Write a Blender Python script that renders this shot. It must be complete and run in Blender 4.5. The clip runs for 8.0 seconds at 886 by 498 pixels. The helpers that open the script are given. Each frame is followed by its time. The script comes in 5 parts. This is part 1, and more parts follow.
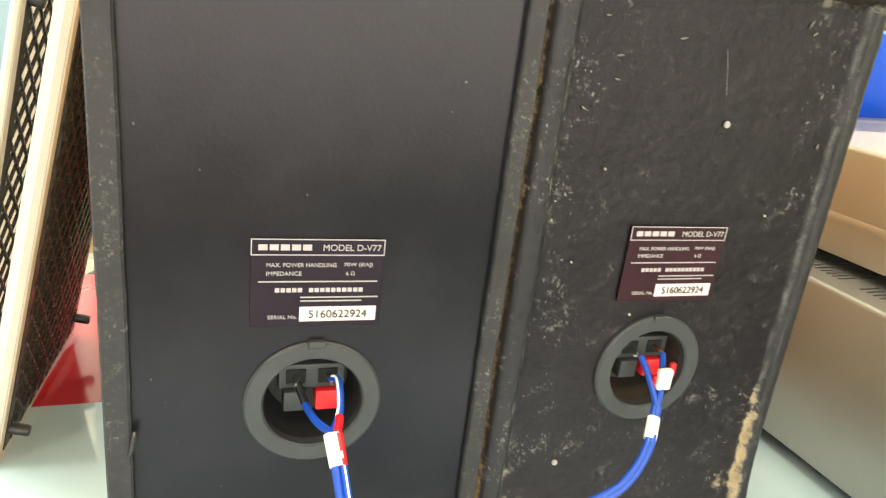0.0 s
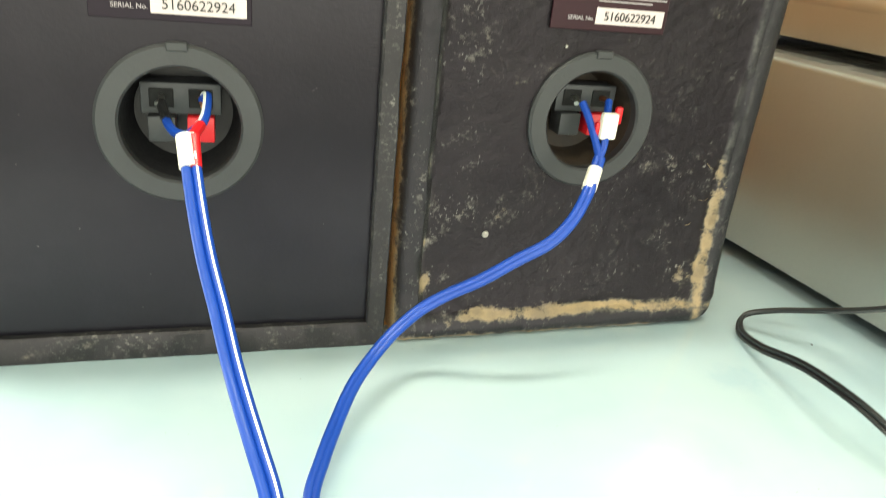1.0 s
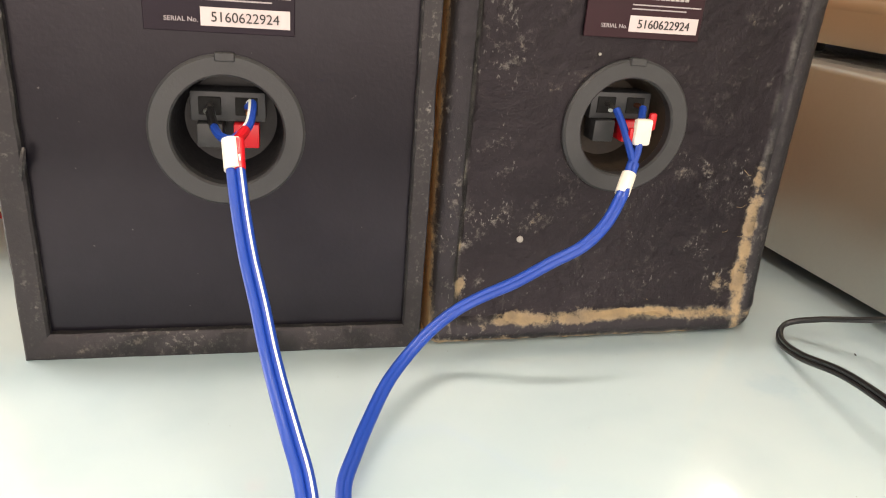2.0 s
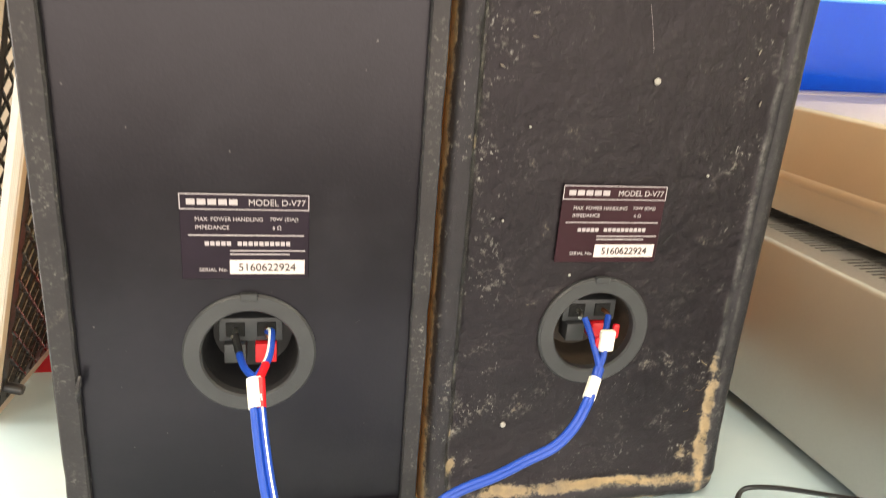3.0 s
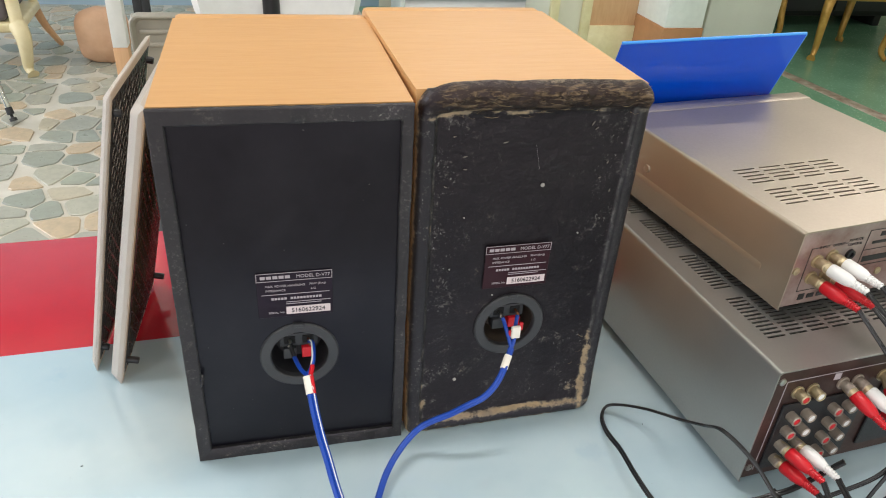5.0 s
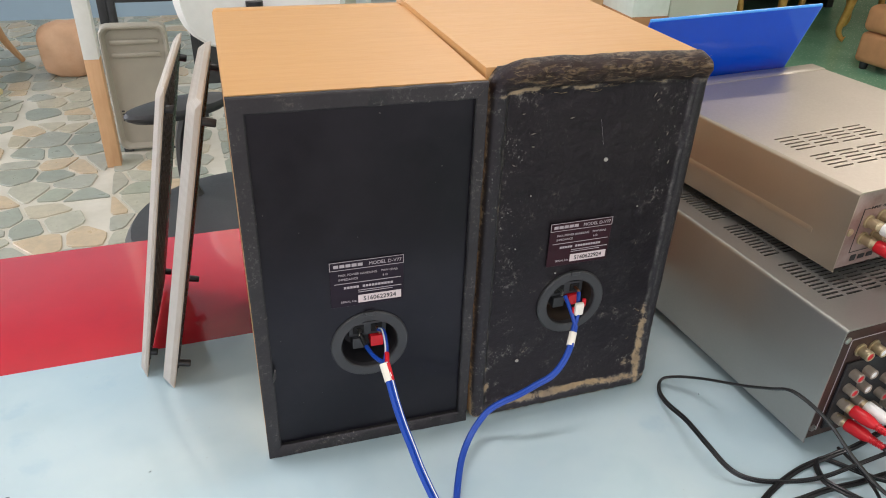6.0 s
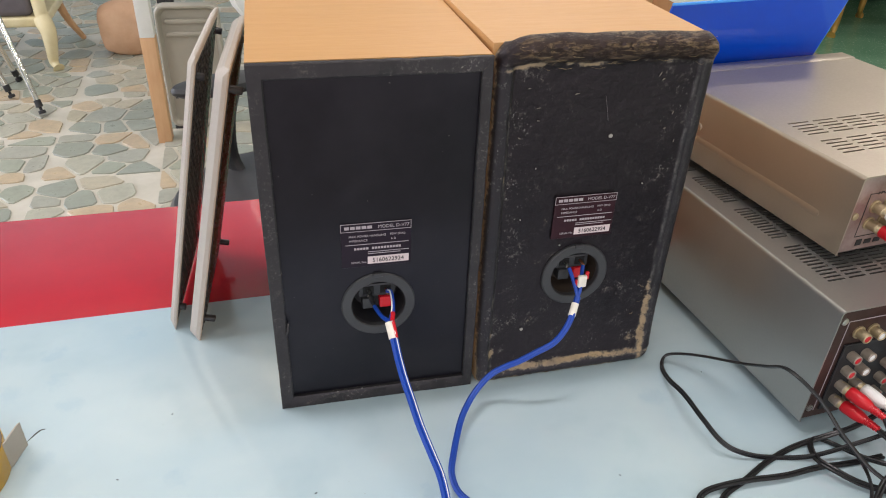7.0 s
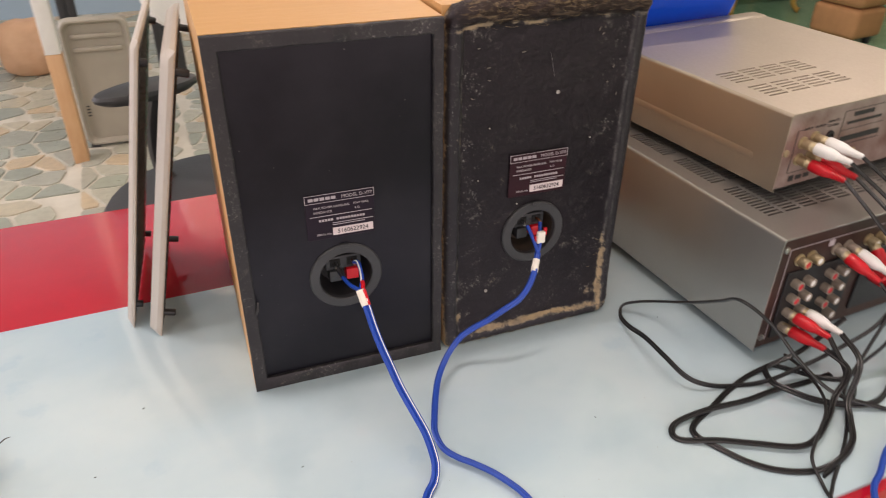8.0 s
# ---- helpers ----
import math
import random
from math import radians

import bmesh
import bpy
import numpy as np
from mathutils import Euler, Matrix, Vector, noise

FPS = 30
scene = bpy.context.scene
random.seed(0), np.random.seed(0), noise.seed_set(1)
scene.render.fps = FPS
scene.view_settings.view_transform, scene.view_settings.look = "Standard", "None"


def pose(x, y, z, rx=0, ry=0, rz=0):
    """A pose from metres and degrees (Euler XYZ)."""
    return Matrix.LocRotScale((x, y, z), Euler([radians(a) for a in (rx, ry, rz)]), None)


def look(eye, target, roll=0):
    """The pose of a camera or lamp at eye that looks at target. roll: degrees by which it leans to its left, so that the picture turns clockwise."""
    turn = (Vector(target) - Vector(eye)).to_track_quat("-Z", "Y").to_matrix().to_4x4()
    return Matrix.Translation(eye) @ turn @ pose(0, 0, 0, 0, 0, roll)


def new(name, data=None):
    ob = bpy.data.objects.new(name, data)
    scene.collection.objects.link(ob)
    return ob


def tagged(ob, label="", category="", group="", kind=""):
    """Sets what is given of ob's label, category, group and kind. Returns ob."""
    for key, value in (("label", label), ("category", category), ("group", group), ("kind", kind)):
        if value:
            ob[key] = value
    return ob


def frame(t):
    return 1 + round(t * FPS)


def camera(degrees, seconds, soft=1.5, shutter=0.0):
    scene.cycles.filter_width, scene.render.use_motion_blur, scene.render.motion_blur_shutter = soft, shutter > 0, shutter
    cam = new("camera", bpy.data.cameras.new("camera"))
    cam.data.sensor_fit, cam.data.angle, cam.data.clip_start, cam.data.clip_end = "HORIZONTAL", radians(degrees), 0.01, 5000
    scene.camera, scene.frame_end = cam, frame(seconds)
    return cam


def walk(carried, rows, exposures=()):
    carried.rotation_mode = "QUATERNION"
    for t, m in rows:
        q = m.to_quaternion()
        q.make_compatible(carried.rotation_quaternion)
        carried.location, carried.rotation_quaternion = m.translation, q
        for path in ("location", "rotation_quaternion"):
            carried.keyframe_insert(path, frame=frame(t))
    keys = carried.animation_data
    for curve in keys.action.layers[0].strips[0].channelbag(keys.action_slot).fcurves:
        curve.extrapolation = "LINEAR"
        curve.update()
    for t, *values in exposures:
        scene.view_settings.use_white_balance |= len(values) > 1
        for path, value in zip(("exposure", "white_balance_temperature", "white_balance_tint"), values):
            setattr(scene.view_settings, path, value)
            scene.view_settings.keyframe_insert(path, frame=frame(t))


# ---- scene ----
cam = camera(63.2, 8.0, soft=1.02, shutter=0.25)
PATH = [
    (0, (0.043, -0.261, 1.015), (0.634, 1.525, 0.336), 6.8),
    (0.5, (0.06, -0.281, 0.996), (0.689, 1.459, 0.237), 6.3),
    (0.6, (0.066, -0.278, 0.979), (0.683, 1.458, 0.2), 6.5),
    (1, (0.099, -0.265, 0.917), (0.652, 1.483, 0.116), 6.0),
    (1.2, (0.103, -0.271, 0.908), (0.584, 1.501, 0.116), 5.2),
    (2.3, (0.101, -0.277, 0.925), (0.526, 1.523, 0.165), 4.7),
    (2.5, (0.093, -0.28, 0.949), (0.534, 1.522, 0.202), 4.9),
    (3, (0.1, -0.292, 1.002), (0.504, 1.549, 0.334), 4.5),
    (3.5, (0.096, -0.332, 1.085), (0.495, 1.473, 0.323), 5.9),
    (4, (0.088, -0.364, 1.165), (0.516, 1.322, 0.178), 6.2),
    (4.5, (0.081, -0.404, 1.197), (0.543, 1.23, 0.141), 4.8),
    (4.7, (0.08, -0.421, 1.196), (0.534, 1.222, 0.15), 4.5),
    (5.8, (0.006, -0.423, 1.189), (0.512, 1.216, 0.161), 2.0),
    (6, (-0.002, -0.41, 1.179), (0.537, 1.219, 0.151), 2.3),
    (6.5, (0.008, -0.424, 1.18), (0.523, 1.2, 0.132), 2.8),
    (7, (0.017, -0.447, 1.18), (0.433, 1.197, 0.121), 2.4),
    (7.5, (0.026, -0.466, 1.177), (0.399, 1.189, 0.117), 1.7),
    (8, (-0.014, -0.463, 1.159), (0.587, 1.131, 0.112), 0.7),
]
EXPOSURE = [(0.0, 1.28, 7600, 3), (0.5, 1.28, 7500, 2), (1.2, 0.86, 7300, -2), (2.3, 0.65, 8000, 26), (2.7, 0.88, 8000, 24), (3.1, 1.2, 7800, 11), (3.5, 0.98, 7600, 9), (4.0, 0.53, 7000, 12), (4.7, 0.15, 6500, 15), (5.8, -0.03, 6400, 18), (7.5, -0.09, 6600, 24), (8.0, -0.10, 7200, 28)]
walk(cam, [(t, look(eye, target, roll)) for t, eye, target, roll in PATH], EXPOSURE)

# ---- light ----
world = bpy.data.worlds.new("world")
scene.world = world
world.use_nodes = True
sky = world.node_tree.nodes.new("ShaderNodeTexSky")
sky.sky_type, sky.sun_disc = "NISHITA", False
sky.sun_elevation, sky.sun_rotation = radians(48), radians(-60)
world.node_tree.links.new(sky.outputs[0], world.node_tree.nodes["Background"].inputs[0])
world.node_tree.nodes["Background"].inputs[1].default_value = 0.12


def area(name, at, to, sx, sy, watts, colour):
    d = bpy.data.lights.new(name, "AREA")
    d.shape, d.size, d.size_y, d.energy, d.color = "RECTANGLE", sx, sy, watts, colour
    ob = new(name, d)
    ob.matrix_world = look(at, to)
    return ob


CEIL, T = 2.9, 0.75
TUBES = [(0.15, 0.1), (-2.0, 1.6), (2.6, 1.6), (1.4, 3.3), (-1.6, -1.4), (2.4, -1.4)]
for i, (tx, ty) in enumerate(TUBES):
    area("tube_light", (tx, ty, CEIL - 0.13), (tx, ty, 0), 1.2, 0.12, (17, 22, 25, 20, 16, 16)[i], (1.0, 0.97, 0.92))
# fill lamp added behind the camera to brighten the black speaker backs
area("added_front_fill", (0, -2.72, 1.32), (0, 0, 1.25), 4.6, 1.8, 52, (1.0, 0.97, 0.93))
# daylight through the wide door opening on the far left
area("daylight", (-3.95, 2.4, 1.35), (0, 0.4, 0.9), 2.6, 2.0, 120, (0.93, 0.97, 1.0))


# ---- materials ----
def nodes_of(name):
    m = bpy.data.materials.new(name)
    m.use_nodes = True
    t = m.node_tree
    return m, t, t.nodes["Principled BSDF"]


def lin(r, g, b):
    return tuple((c / 255 / 12.92) if c / 255 <= 0.04045 else ((c / 255 + 0.055) / 1.055) ** 2.4 for c in (r, g, b))


def noise_node(t, scale, detail=4, rough=0.6, stretch=None, dist=0.0):
    c = t.nodes.new("ShaderNodeTexCoord")
    n = t.nodes.new("ShaderNodeTexNoise")
    n.inputs["Scale"].default_value, n.inputs["Detail"].default_value = scale, detail
    n.inputs["Roughness"].default_value, n.inputs["Distortion"].default_value = rough, dist
    if stretch:
        mp = t.nodes.new("ShaderNodeMapping")
        mp.inputs["Scale"].default_value = stretch
        t.links.new(c.outputs["Object"], mp.inputs["Vector"])
        t.links.new(mp.outputs[0], n.inputs["Vector"])
    else:
        t.links.new(c.outputs["Object"], n.inputs["Vector"])
    return n.outputs["Fac"]


def ramp(t, fac, lo, hi, a=0.0, b=1.0):
    r = t.nodes.new("ShaderNodeMapRange")
    r.inputs["From Min"].default_value, r.inputs["From Max"].default_value = lo, hi
    r.inputs["To Min"].default_value, r.inputs["To Max"].default_value = a, b
    t.links.new(fac, r.inputs["Value"])
    return r.outputs[0]


def blend(t, fac, a, b):
    x = t.nodes.new("ShaderNodeMix")
    x.data_type = "RGBA"
    for sock, v in ((x.inputs["Factor"], fac), (x.inputs["A"], a), (x.inputs["B"], b)):
        if isinstance(v, (int, float)):
            sock.default_value = v
        elif isinstance(v, tuple):
            sock.default_value = (*v, 1)
        else:
            t.links.new(v, sock)
    return x.outputs["Result"]


def math_node(t, op, a, b):
    x = t.nodes.new("ShaderNodeMath")
    x.operation = op
    for i, v in enumerate((a, b)):
        if isinstance(v, (int, float)):
            x.inputs[i].default_value = v
        else:
            t.links.new(v, x.inputs[i])
    return x.outputs[0]


def bump(t, p, height, strength, distance):
    b = t.nodes.new("ShaderNodeBump")
    b.inputs["Strength"].default_value, b.inputs["Distance"].default_value = strength, distance
    t.links.new(height, b.inputs["Height"])
    t.links.new(b.outputs[0], p.inputs["Normal"])


def surface(name, base, rough=0.5, metal=0.0, second=None, scale=12, fine=300, relief=0.15, spread=0.12, coat=0.0, stretch=None):
    """Base colour with a broad mottling, a fine grain in gloss and relief."""
    m, t, p = nodes_of(name)
    second = second or tuple(c * (1 - 2 * spread) for c in base)
    broad = ramp(t, noise_node(t, scale, 5, 0.6, stretch), 0.3, 0.7)
    grain = noise_node(t, fine, 3, 0.6, stretch)
    col = blend(t, broad, base, second)
    col = blend(t, ramp(t, grain, 0.3, 0.7, 0, spread), col, tuple(min(1, c * 1.25) for c in base))
    t.links.new(col, p.inputs["Base Color"])
    t.links.new(ramp(t, grain, 0.2, 0.8, max(0.02, rough - 0.08), min(1, rough + 0.1)), p.inputs["Roughness"])
    p.inputs["Metallic"].default_value = metal
    p.inputs["Coat Weight"].default_value = coat
    p.inputs["Coat Roughness"].default_value = 0.06
    if relief:
        bump(t, p, grain, relief, 0.0008)
    return m


def beech_vinyl():
    m, t, p = nodes_of("beech_vinyl")
    streak = noise_node(t, 14, 6, 0.65, (1.0, 14.0, 14.0), 0.4)
    fine = noise_node(t, 60, 4, 0.6, (1.0, 18.0, 18.0))
    broad = noise_node(t, 5, 4, 0.6)
    col = blend(t, ramp(t, streak, 0.3, 0.7, 0, 0.7), lin(205, 158, 102), lin(195, 145, 90))
    col = blend(t, ramp(t, fine, 0.5, 0.8, 0, 0.16), col, lin(182, 130, 77))
    col = blend(t, ramp(t, broad, 0.4, 0.7, 0, 0.3), col, lin(190, 140, 85))
    t.links.new(col, p.inputs["Base Color"])
    t.links.new(ramp(t, fine, 0.2, 0.8, 0.34, 0.5), p.inputs["Roughness"])
    bump(t, p, fine, 0.08, 0.0004)
    return m


def black_edge():
    """Black vinyl edge band, scuffed to grey."""
    m, t, p = nodes_of("scuffed_black_edge")
    scuff = noise_node(t, 330, 5, 0.75)
    broad = noise_node(t, 26, 5, 0.7)
    fleck = noise_node(t, 360, 3, 0.6)
    f = math_node(t, "MULTIPLY", ramp(t, scuff, 0.52, 0.78), ramp(t, broad, 0.42, 0.7))
    col = blend(t, ramp(t, broad, 0.3, 0.7), (0.0095, 0.0097, 0.011), (0.021, 0.0212, 0.0222))
    col = blend(t, math_node(t, "MULTIPLY", f, 0.8), col, (0.22, 0.205, 0.185))
    col = blend(t, math_node(t, "MULTIPLY", ramp(t, fleck, 0.58, 0.70, 0, 0.75), ramp(t, broad, 0.47, 0.66)), col, (0.30, 0.28, 0.25))
    rub = noise_node(t, 75, 4, 0.7)
    col = blend(t, math_node(t, "MULTIPLY", ramp(t, rub, 0.60, 0.72, 0, 0.55), ramp(t, scuff, 0.42, 0.6)), col, (0.19, 0.165, 0.135))
    t.links.new(col, p.inputs["Base Color"])
    t.links.new(ramp(t, scuff, 0.3, 0.7, 0.42, 0.65), p.inputs["Roughness"])
    p.inputs["Specular Tint"].default_value = (1.0, 0.9, 0.94, 1)
    bump(t, p, scuff, 0.3, 0.0008)
    return m


def black_panel():
    m, t, p = nodes_of("dusty_black_board")
    dust = noise_node(t, 9, 6, 0.7)
    spot = noise_node(t, 260, 2, 0.5)
    col = blend(t, ramp(t, dust, 0.44, 0.72, 0, 0.8), (0.0028, 0.0026, 0.0050), (0.0125, 0.0120, 0.0155))
    col = blend(t, ramp(t, spot, 0.74, 0.78, 0, 0.5), col, (0.2, 0.19, 0.18))
    t.links.new(col, p.inputs["Base Color"])
    t.links.new(ramp(t, dust, 0.3, 0.7, 0.27, 0.36), p.inputs["Roughness"])
    p.inputs["Specular IOR Level"].default_value = 0.36
    p.inputs["Specular Tint"].default_value = (0.97, 0.91, 1.0, 1)
    bump(t, p, noise_node(t, 700, 2, 0.5), 0.12, 0.0004)
    return m


def worn_board():
    """Black board, water-swollen: bare fibre where the wear attribute is high, pale specks and smears."""
    m, t, p = nodes_of("worn_black_fibreboard")
    a = t.nodes.new("ShaderNodeAttribute")
    a.attribute_name = "wear"
    rim = t.nodes.new("ShaderNodeAttribute")
    rim.attribute_name = "rim"
    fine = noise_node(t, 190, 6, 0.75)
    mid = noise_node(t, 45, 5, 0.7)
    broad = noise_node(t, 11, 5, 0.65)
    fleck = noise_node(t, 420, 2, 0.5, (1.6, 1, 1))
    fibre = noise_node(t, 260, 5, 0.75, (0.26, 1, 1.3), 0.5)
    strip = t.nodes.new("ShaderNodeAttribute")
    strip.attribute_name = "strip"
    chafe = t.nodes.new("ShaderNodeAttribute")
    chafe.attribute_name = "chafe"
    col = blend(t, ramp(t, broad, 0.35, 0.7), (0.0038, 0.0029, 0.0040), (0.0112, 0.0094, 0.0104))
    col = blend(t, math_node(t, "MULTIPLY", strip.outputs["Fac"], 0.8), col, (0.020, 0.0205, 0.022))
    smear = math_node(t, "MULTIPLY", ramp(t, fine, 0.54, 0.66), ramp(t, mid, 0.48, 0.62))
    smear = math_node(t, "MULTIPLY", smear, math_node(t, "ADD", 0.25, chafe.outputs["Fac"]))
    col = blend(t, math_node(t, "MULTIPLY", smear, 0.75), col, (0.22, 0.205, 0.185))
    spots = math_node(t, "MULTIPLY", ramp(t, fleck, 0.64, 0.74), ramp(t, mid, 0.44, 0.6))
    spots = math_node(t, "MULTIPLY", spots, math_node(t, "ADD", 0.10, math_node(t, "MULTIPLY", chafe.outputs["Fac"], 0.65)))
    col = blend(t, math_node(t, "MULTIPLY", spots, 1.0), col, (0.36, 0.35, 0.325))
    # fibrous swollen rim
    fib = math_node(t, "MULTIPLY", ramp(t, fibre, 0.50, 0.66), rim.outputs["Fac"])
    col = blend(t, math_node(t, "MULTIPLY", rim.outputs["Fac"], 0.8), col, (0.030, 0.018, 0.011))
    col = blend(t, math_node(t, "MULTIPLY", fib, 0.62), col, (0.36, 0.25, 0.135))
    line = t.nodes.new("ShaderNodeAttribute")
    line.attribute_name = "line"
    col = blend(t, math_node(t, "MULTIPLY", line.outputs["Fac"], ramp(t, fine, 0.35, 0.6)), col, (0.15, 0.147, 0.135))
    graze = ramp(t, math_node(t, "ADD", a.outputs["Fac"], ramp(t, fine, 0.3, 0.7, -0.6, 0.6)), 0.22, 0.6)
    col = blend(t, math_node(t, "MULTIPLY", graze, ramp(t, a.outputs["Fac"], 0.06, 0.35, 0, 0.65)), col, (0.17, 0.155, 0.125))
    ragged = math_node(t, "ADD", ramp(t, fine, 0.3, 0.7, -0.34, 0.34), ramp(t, mid, 0.3, 0.7, -0.38, 0.38))
    bare = ramp(t, math_node(t, "ADD", a.outputs["Fac"], ragged), 0.42, 0.78)
    tan = blend(t, ramp(t, mid, 0.35, 0.65), (0.46, 0.33, 0.18), (0.24, 0.185, 0.12))
    col = blend(t, bare, col, tan)
    t.links.new(col, p.inputs["Base Color"])
    t.links.new(ramp(t, fine, 0.3, 0.7, 0.28, 0.5), p.inputs["Roughness"])
    p.inputs["Specular IOR Level"].default_value = 0.33
    p.inputs["Specular Tint"].default_value = (1.0, 0.88, 0.98, 1)
    bump(t, p, math_node(t, "ADD", fine, math_node(t, "MULTIPLY", fib, 1.5)), 0.5, 0.0012)
    return m


def tabletop_white():
    m, t, p = nodes_of("pale_blue_printed_film")
    broad = noise_node(t, 5.5, 4, 0.55, (1, 1.6, 1))
    blot = noise_node(t, 17, 3, 0.5)
    col = blend(t, ramp(t, broad, 0.35, 0.68), lin(192, 212, 217), lin(177, 202, 212))
    col = blend(t, ramp(t, blot, 0.52, 0.8, 0, 0.4), col, lin(160, 187, 198))
    # faint printed blots
    tc = t.nodes.new("ShaderNodeTexCoord")
    ragged = noise_node(t, 95, 4, 0.6)
    for x, y, r in ((-0.190, 0.112, 0.012), (-0.182, 0.078, 0.012), (-0.217, 0.067, 0.014), (-0.167, 0.042, 0.010), (-0.078, -0.053, 0.010), (-0.179, -0.015, 0.011), (0.308, -0.056, 0.013), (0.10, -0.11, 0.012), (-0.24, 0.12, 0.013), (-0.12, 0.13, 0.010), (0.36, 0.05, 0.014)):
        d = t.nodes.new("ShaderNodeVectorMath")
        d.operation = "DISTANCE"
        t.links.new(tc.outputs["Object"], d.inputs[0])
        d.inputs[1].default_value = (x, y, T - 0.0)
        edge = math_node(t, "ADD", d.outputs["Value"], ramp(t, ragged, 0.3, 0.7, -0.006, 0.006))
        col = blend(t, ramp(t, edge, r * 0.3, r, 0.24, 0.0), col, lin(150, 184, 206))
    dirt = noise_node(t, 520, 1, 0.4)
    col = blend(t, ramp(t, dirt, 0.80, 0.83, 0, 0.5), col, (0.25, 0.24, 0.22))
    t.links.new(col, p.inputs["Base Color"])
    t.links.new(ramp(t, noise_node(t, 30, 5, 0.7), 0.3, 0.7, 0.17, 0.26), p.inputs["Roughness"])
    p.inputs["Coat Weight"].default_value, p.inputs["Coat Roughness"].default_value = 1.0, 0.03
    p.inputs["Coat IOR"].default_value = 1.75
    return m


def brushed(name, base, rough):
    m, t, p = nodes_of(name)
    g = noise_node(t, 420, 3, 0.6)
    broad = noise_node(t, 7, 4, 0.6)
    t.links.new(blend(t, ramp(t, broad, 0.3, 0.7), base, tuple(c * 0.9 for c in base)), p.inputs["Base Color"])
    t.links.new(ramp(t, g, 0.25, 0.75, rough - 0.05, rough + 0.08), p.inputs["Roughness"])
    p.inputs["Metallic"].default_value = 0.78
    bump(t, p, g, 0.05, 0.0003)
    return m


def grille_cloth():
    m, t, p = nodes_of("beige_grille_cloth")
    c = t.nodes.new("ShaderNodeTexCoord")
    w = []
    for axis in ("Y", "Z"):
        x = t.nodes.new("ShaderNodeTexWave")
        x.bands_direction = axis
        x.inputs["Scale"].default_value = 420
        t.links.new(c.outputs["Object"], x.inputs["Vector"])
        w.append(x.outputs["Fac"])
    weave = math_node(t, "MULTIPLY", *w)
    broad = noise_node(t, 14, 4, 0.6)
    col = blend(t, weave, lin(198, 194, 186), lin(246, 244, 240))
    col = blend(t, ramp(t, broad, 0.4, 0.75, 0, 0.25), col, lin(204, 198, 186))
    t.links.new(col, p.inputs["Base Color"])
    p.inputs["Roughness"].default_value = 0.75
    bump(t, p, weave, 0.5, 0.0006)
    tr = t.nodes.new("ShaderNodeBsdfTranslucent")
    tr.inputs["Color"].default_value = (*lin(232, 214, 190), 1)
    mx = t.nodes.new("ShaderNodeMixShader")
    mx.inputs[0].default_value = 0.28
    t.links.new(p.outputs[0], mx.inputs[1])
    t.links.new(tr.outputs[0], mx.inputs[2])
    t.links.new(mx.outputs[0], t.nodes["Material Output"].inputs["Surface"])
    return m


def paving_stone(name, source, output):
    m, t, p = nodes_of(name)
    o = t.nodes.new(source)
    n = noise_node(t, 26, 6, 0.75)
    r = t.nodes.new("ShaderNodeValToRGB")
    r.color_ramp.interpolation = "CONSTANT"
    el = r.color_ramp.elements
    shades = [lin(166, 167, 154), lin(150, 156, 144), lin(178, 177, 160), lin(196, 176, 146), lin(158, 164, 148), lin(186, 178, 156)]
    el[0].color, el[1].color, el[1].position = (*shades[0], 1), (*shades[1], 1), 0.2
    for pos, c in zip((0.4, 0.6, 0.74, 0.88), shades[2:]):
        e = el.new(pos)
        e.color = (*c, 1)
    t.links.new(o.outputs[output], r.inputs["Fac"])
    t.links.new(blend(t, ramp(t, n, 0.38, 0.7, 0, 0.4), r.outputs["Color"], lin(126, 124, 112)), p.inputs["Base Color"])
    t.links.new(ramp(t, n, 0.3, 0.7, 0.24, 0.42), p.inputs["Roughness"])
    bump(t, p, n, 0.25, 0.002)
    return m


def emitter(name, colour, strength):
    m, t, p = nodes_of(name)
    p.inputs["Emission Color"].default_value, p.inputs["Emission Strength"].default_value = (*colour, 1), strength
    return m


M_WOOD, M_EDGE, M_PANEL, M_WORN = beech_vinyl(), black_edge(), black_panel(), worn_board()
M_TABLE = tabletop_white()
M_RED = surface("red_acrylic_sheet", lin(196, 28, 46), 0.14, 0, lin(176, 22, 40), 6, 200, 0.02, 0.05, 0.4)
M_BLACKPL = surface("black_plastic", (0.016, 0.016, 0.018), 0.42, 0, None, 30, 500, 0.1)
M_GREYPL = surface("charcoal_plastic", (0.036, 0.038, 0.041), 0.5, 0, None, 30, 600, 0.12)
M_RING = surface("charcoal_ring_plastic", (0.043, 0.044, 0.047), 0.46, 0, None, 30, 600, 0.12)
# near-black colour carries the shade inside boxes and terminal ports
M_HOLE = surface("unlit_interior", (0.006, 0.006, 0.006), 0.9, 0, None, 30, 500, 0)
M_BLUE = surface("blue_cable_sheath", lin(10, 66, 164), 0.38, 0, lin(10, 63, 158), 8, 40, 0.0, 0.02)
M_WHITE = surface("white_plastic", lin(236, 236, 232), 0.38, 0, None, 20, 400, 0.03, 0.05)
M_TAPE = surface("cream_masking_tape", lin(240, 234, 220), 0.62, 0, None, 90, 900, 0.2, 0.08)
M_REDPL = surface("red_plastic", lin(206, 24, 36), 0.36, 0, None, 30, 400, 0.03, 0.06)
M_COPPER = surface("copper_strands", (0.62, 0.26, 0.14), 0.35, 1.0, None, 200, 900, 0.2)
M_BRASS = surface("dull_brass", (0.56, 0.46, 0.29), 0.42, 0.75, None, 80, 500, 0.05)
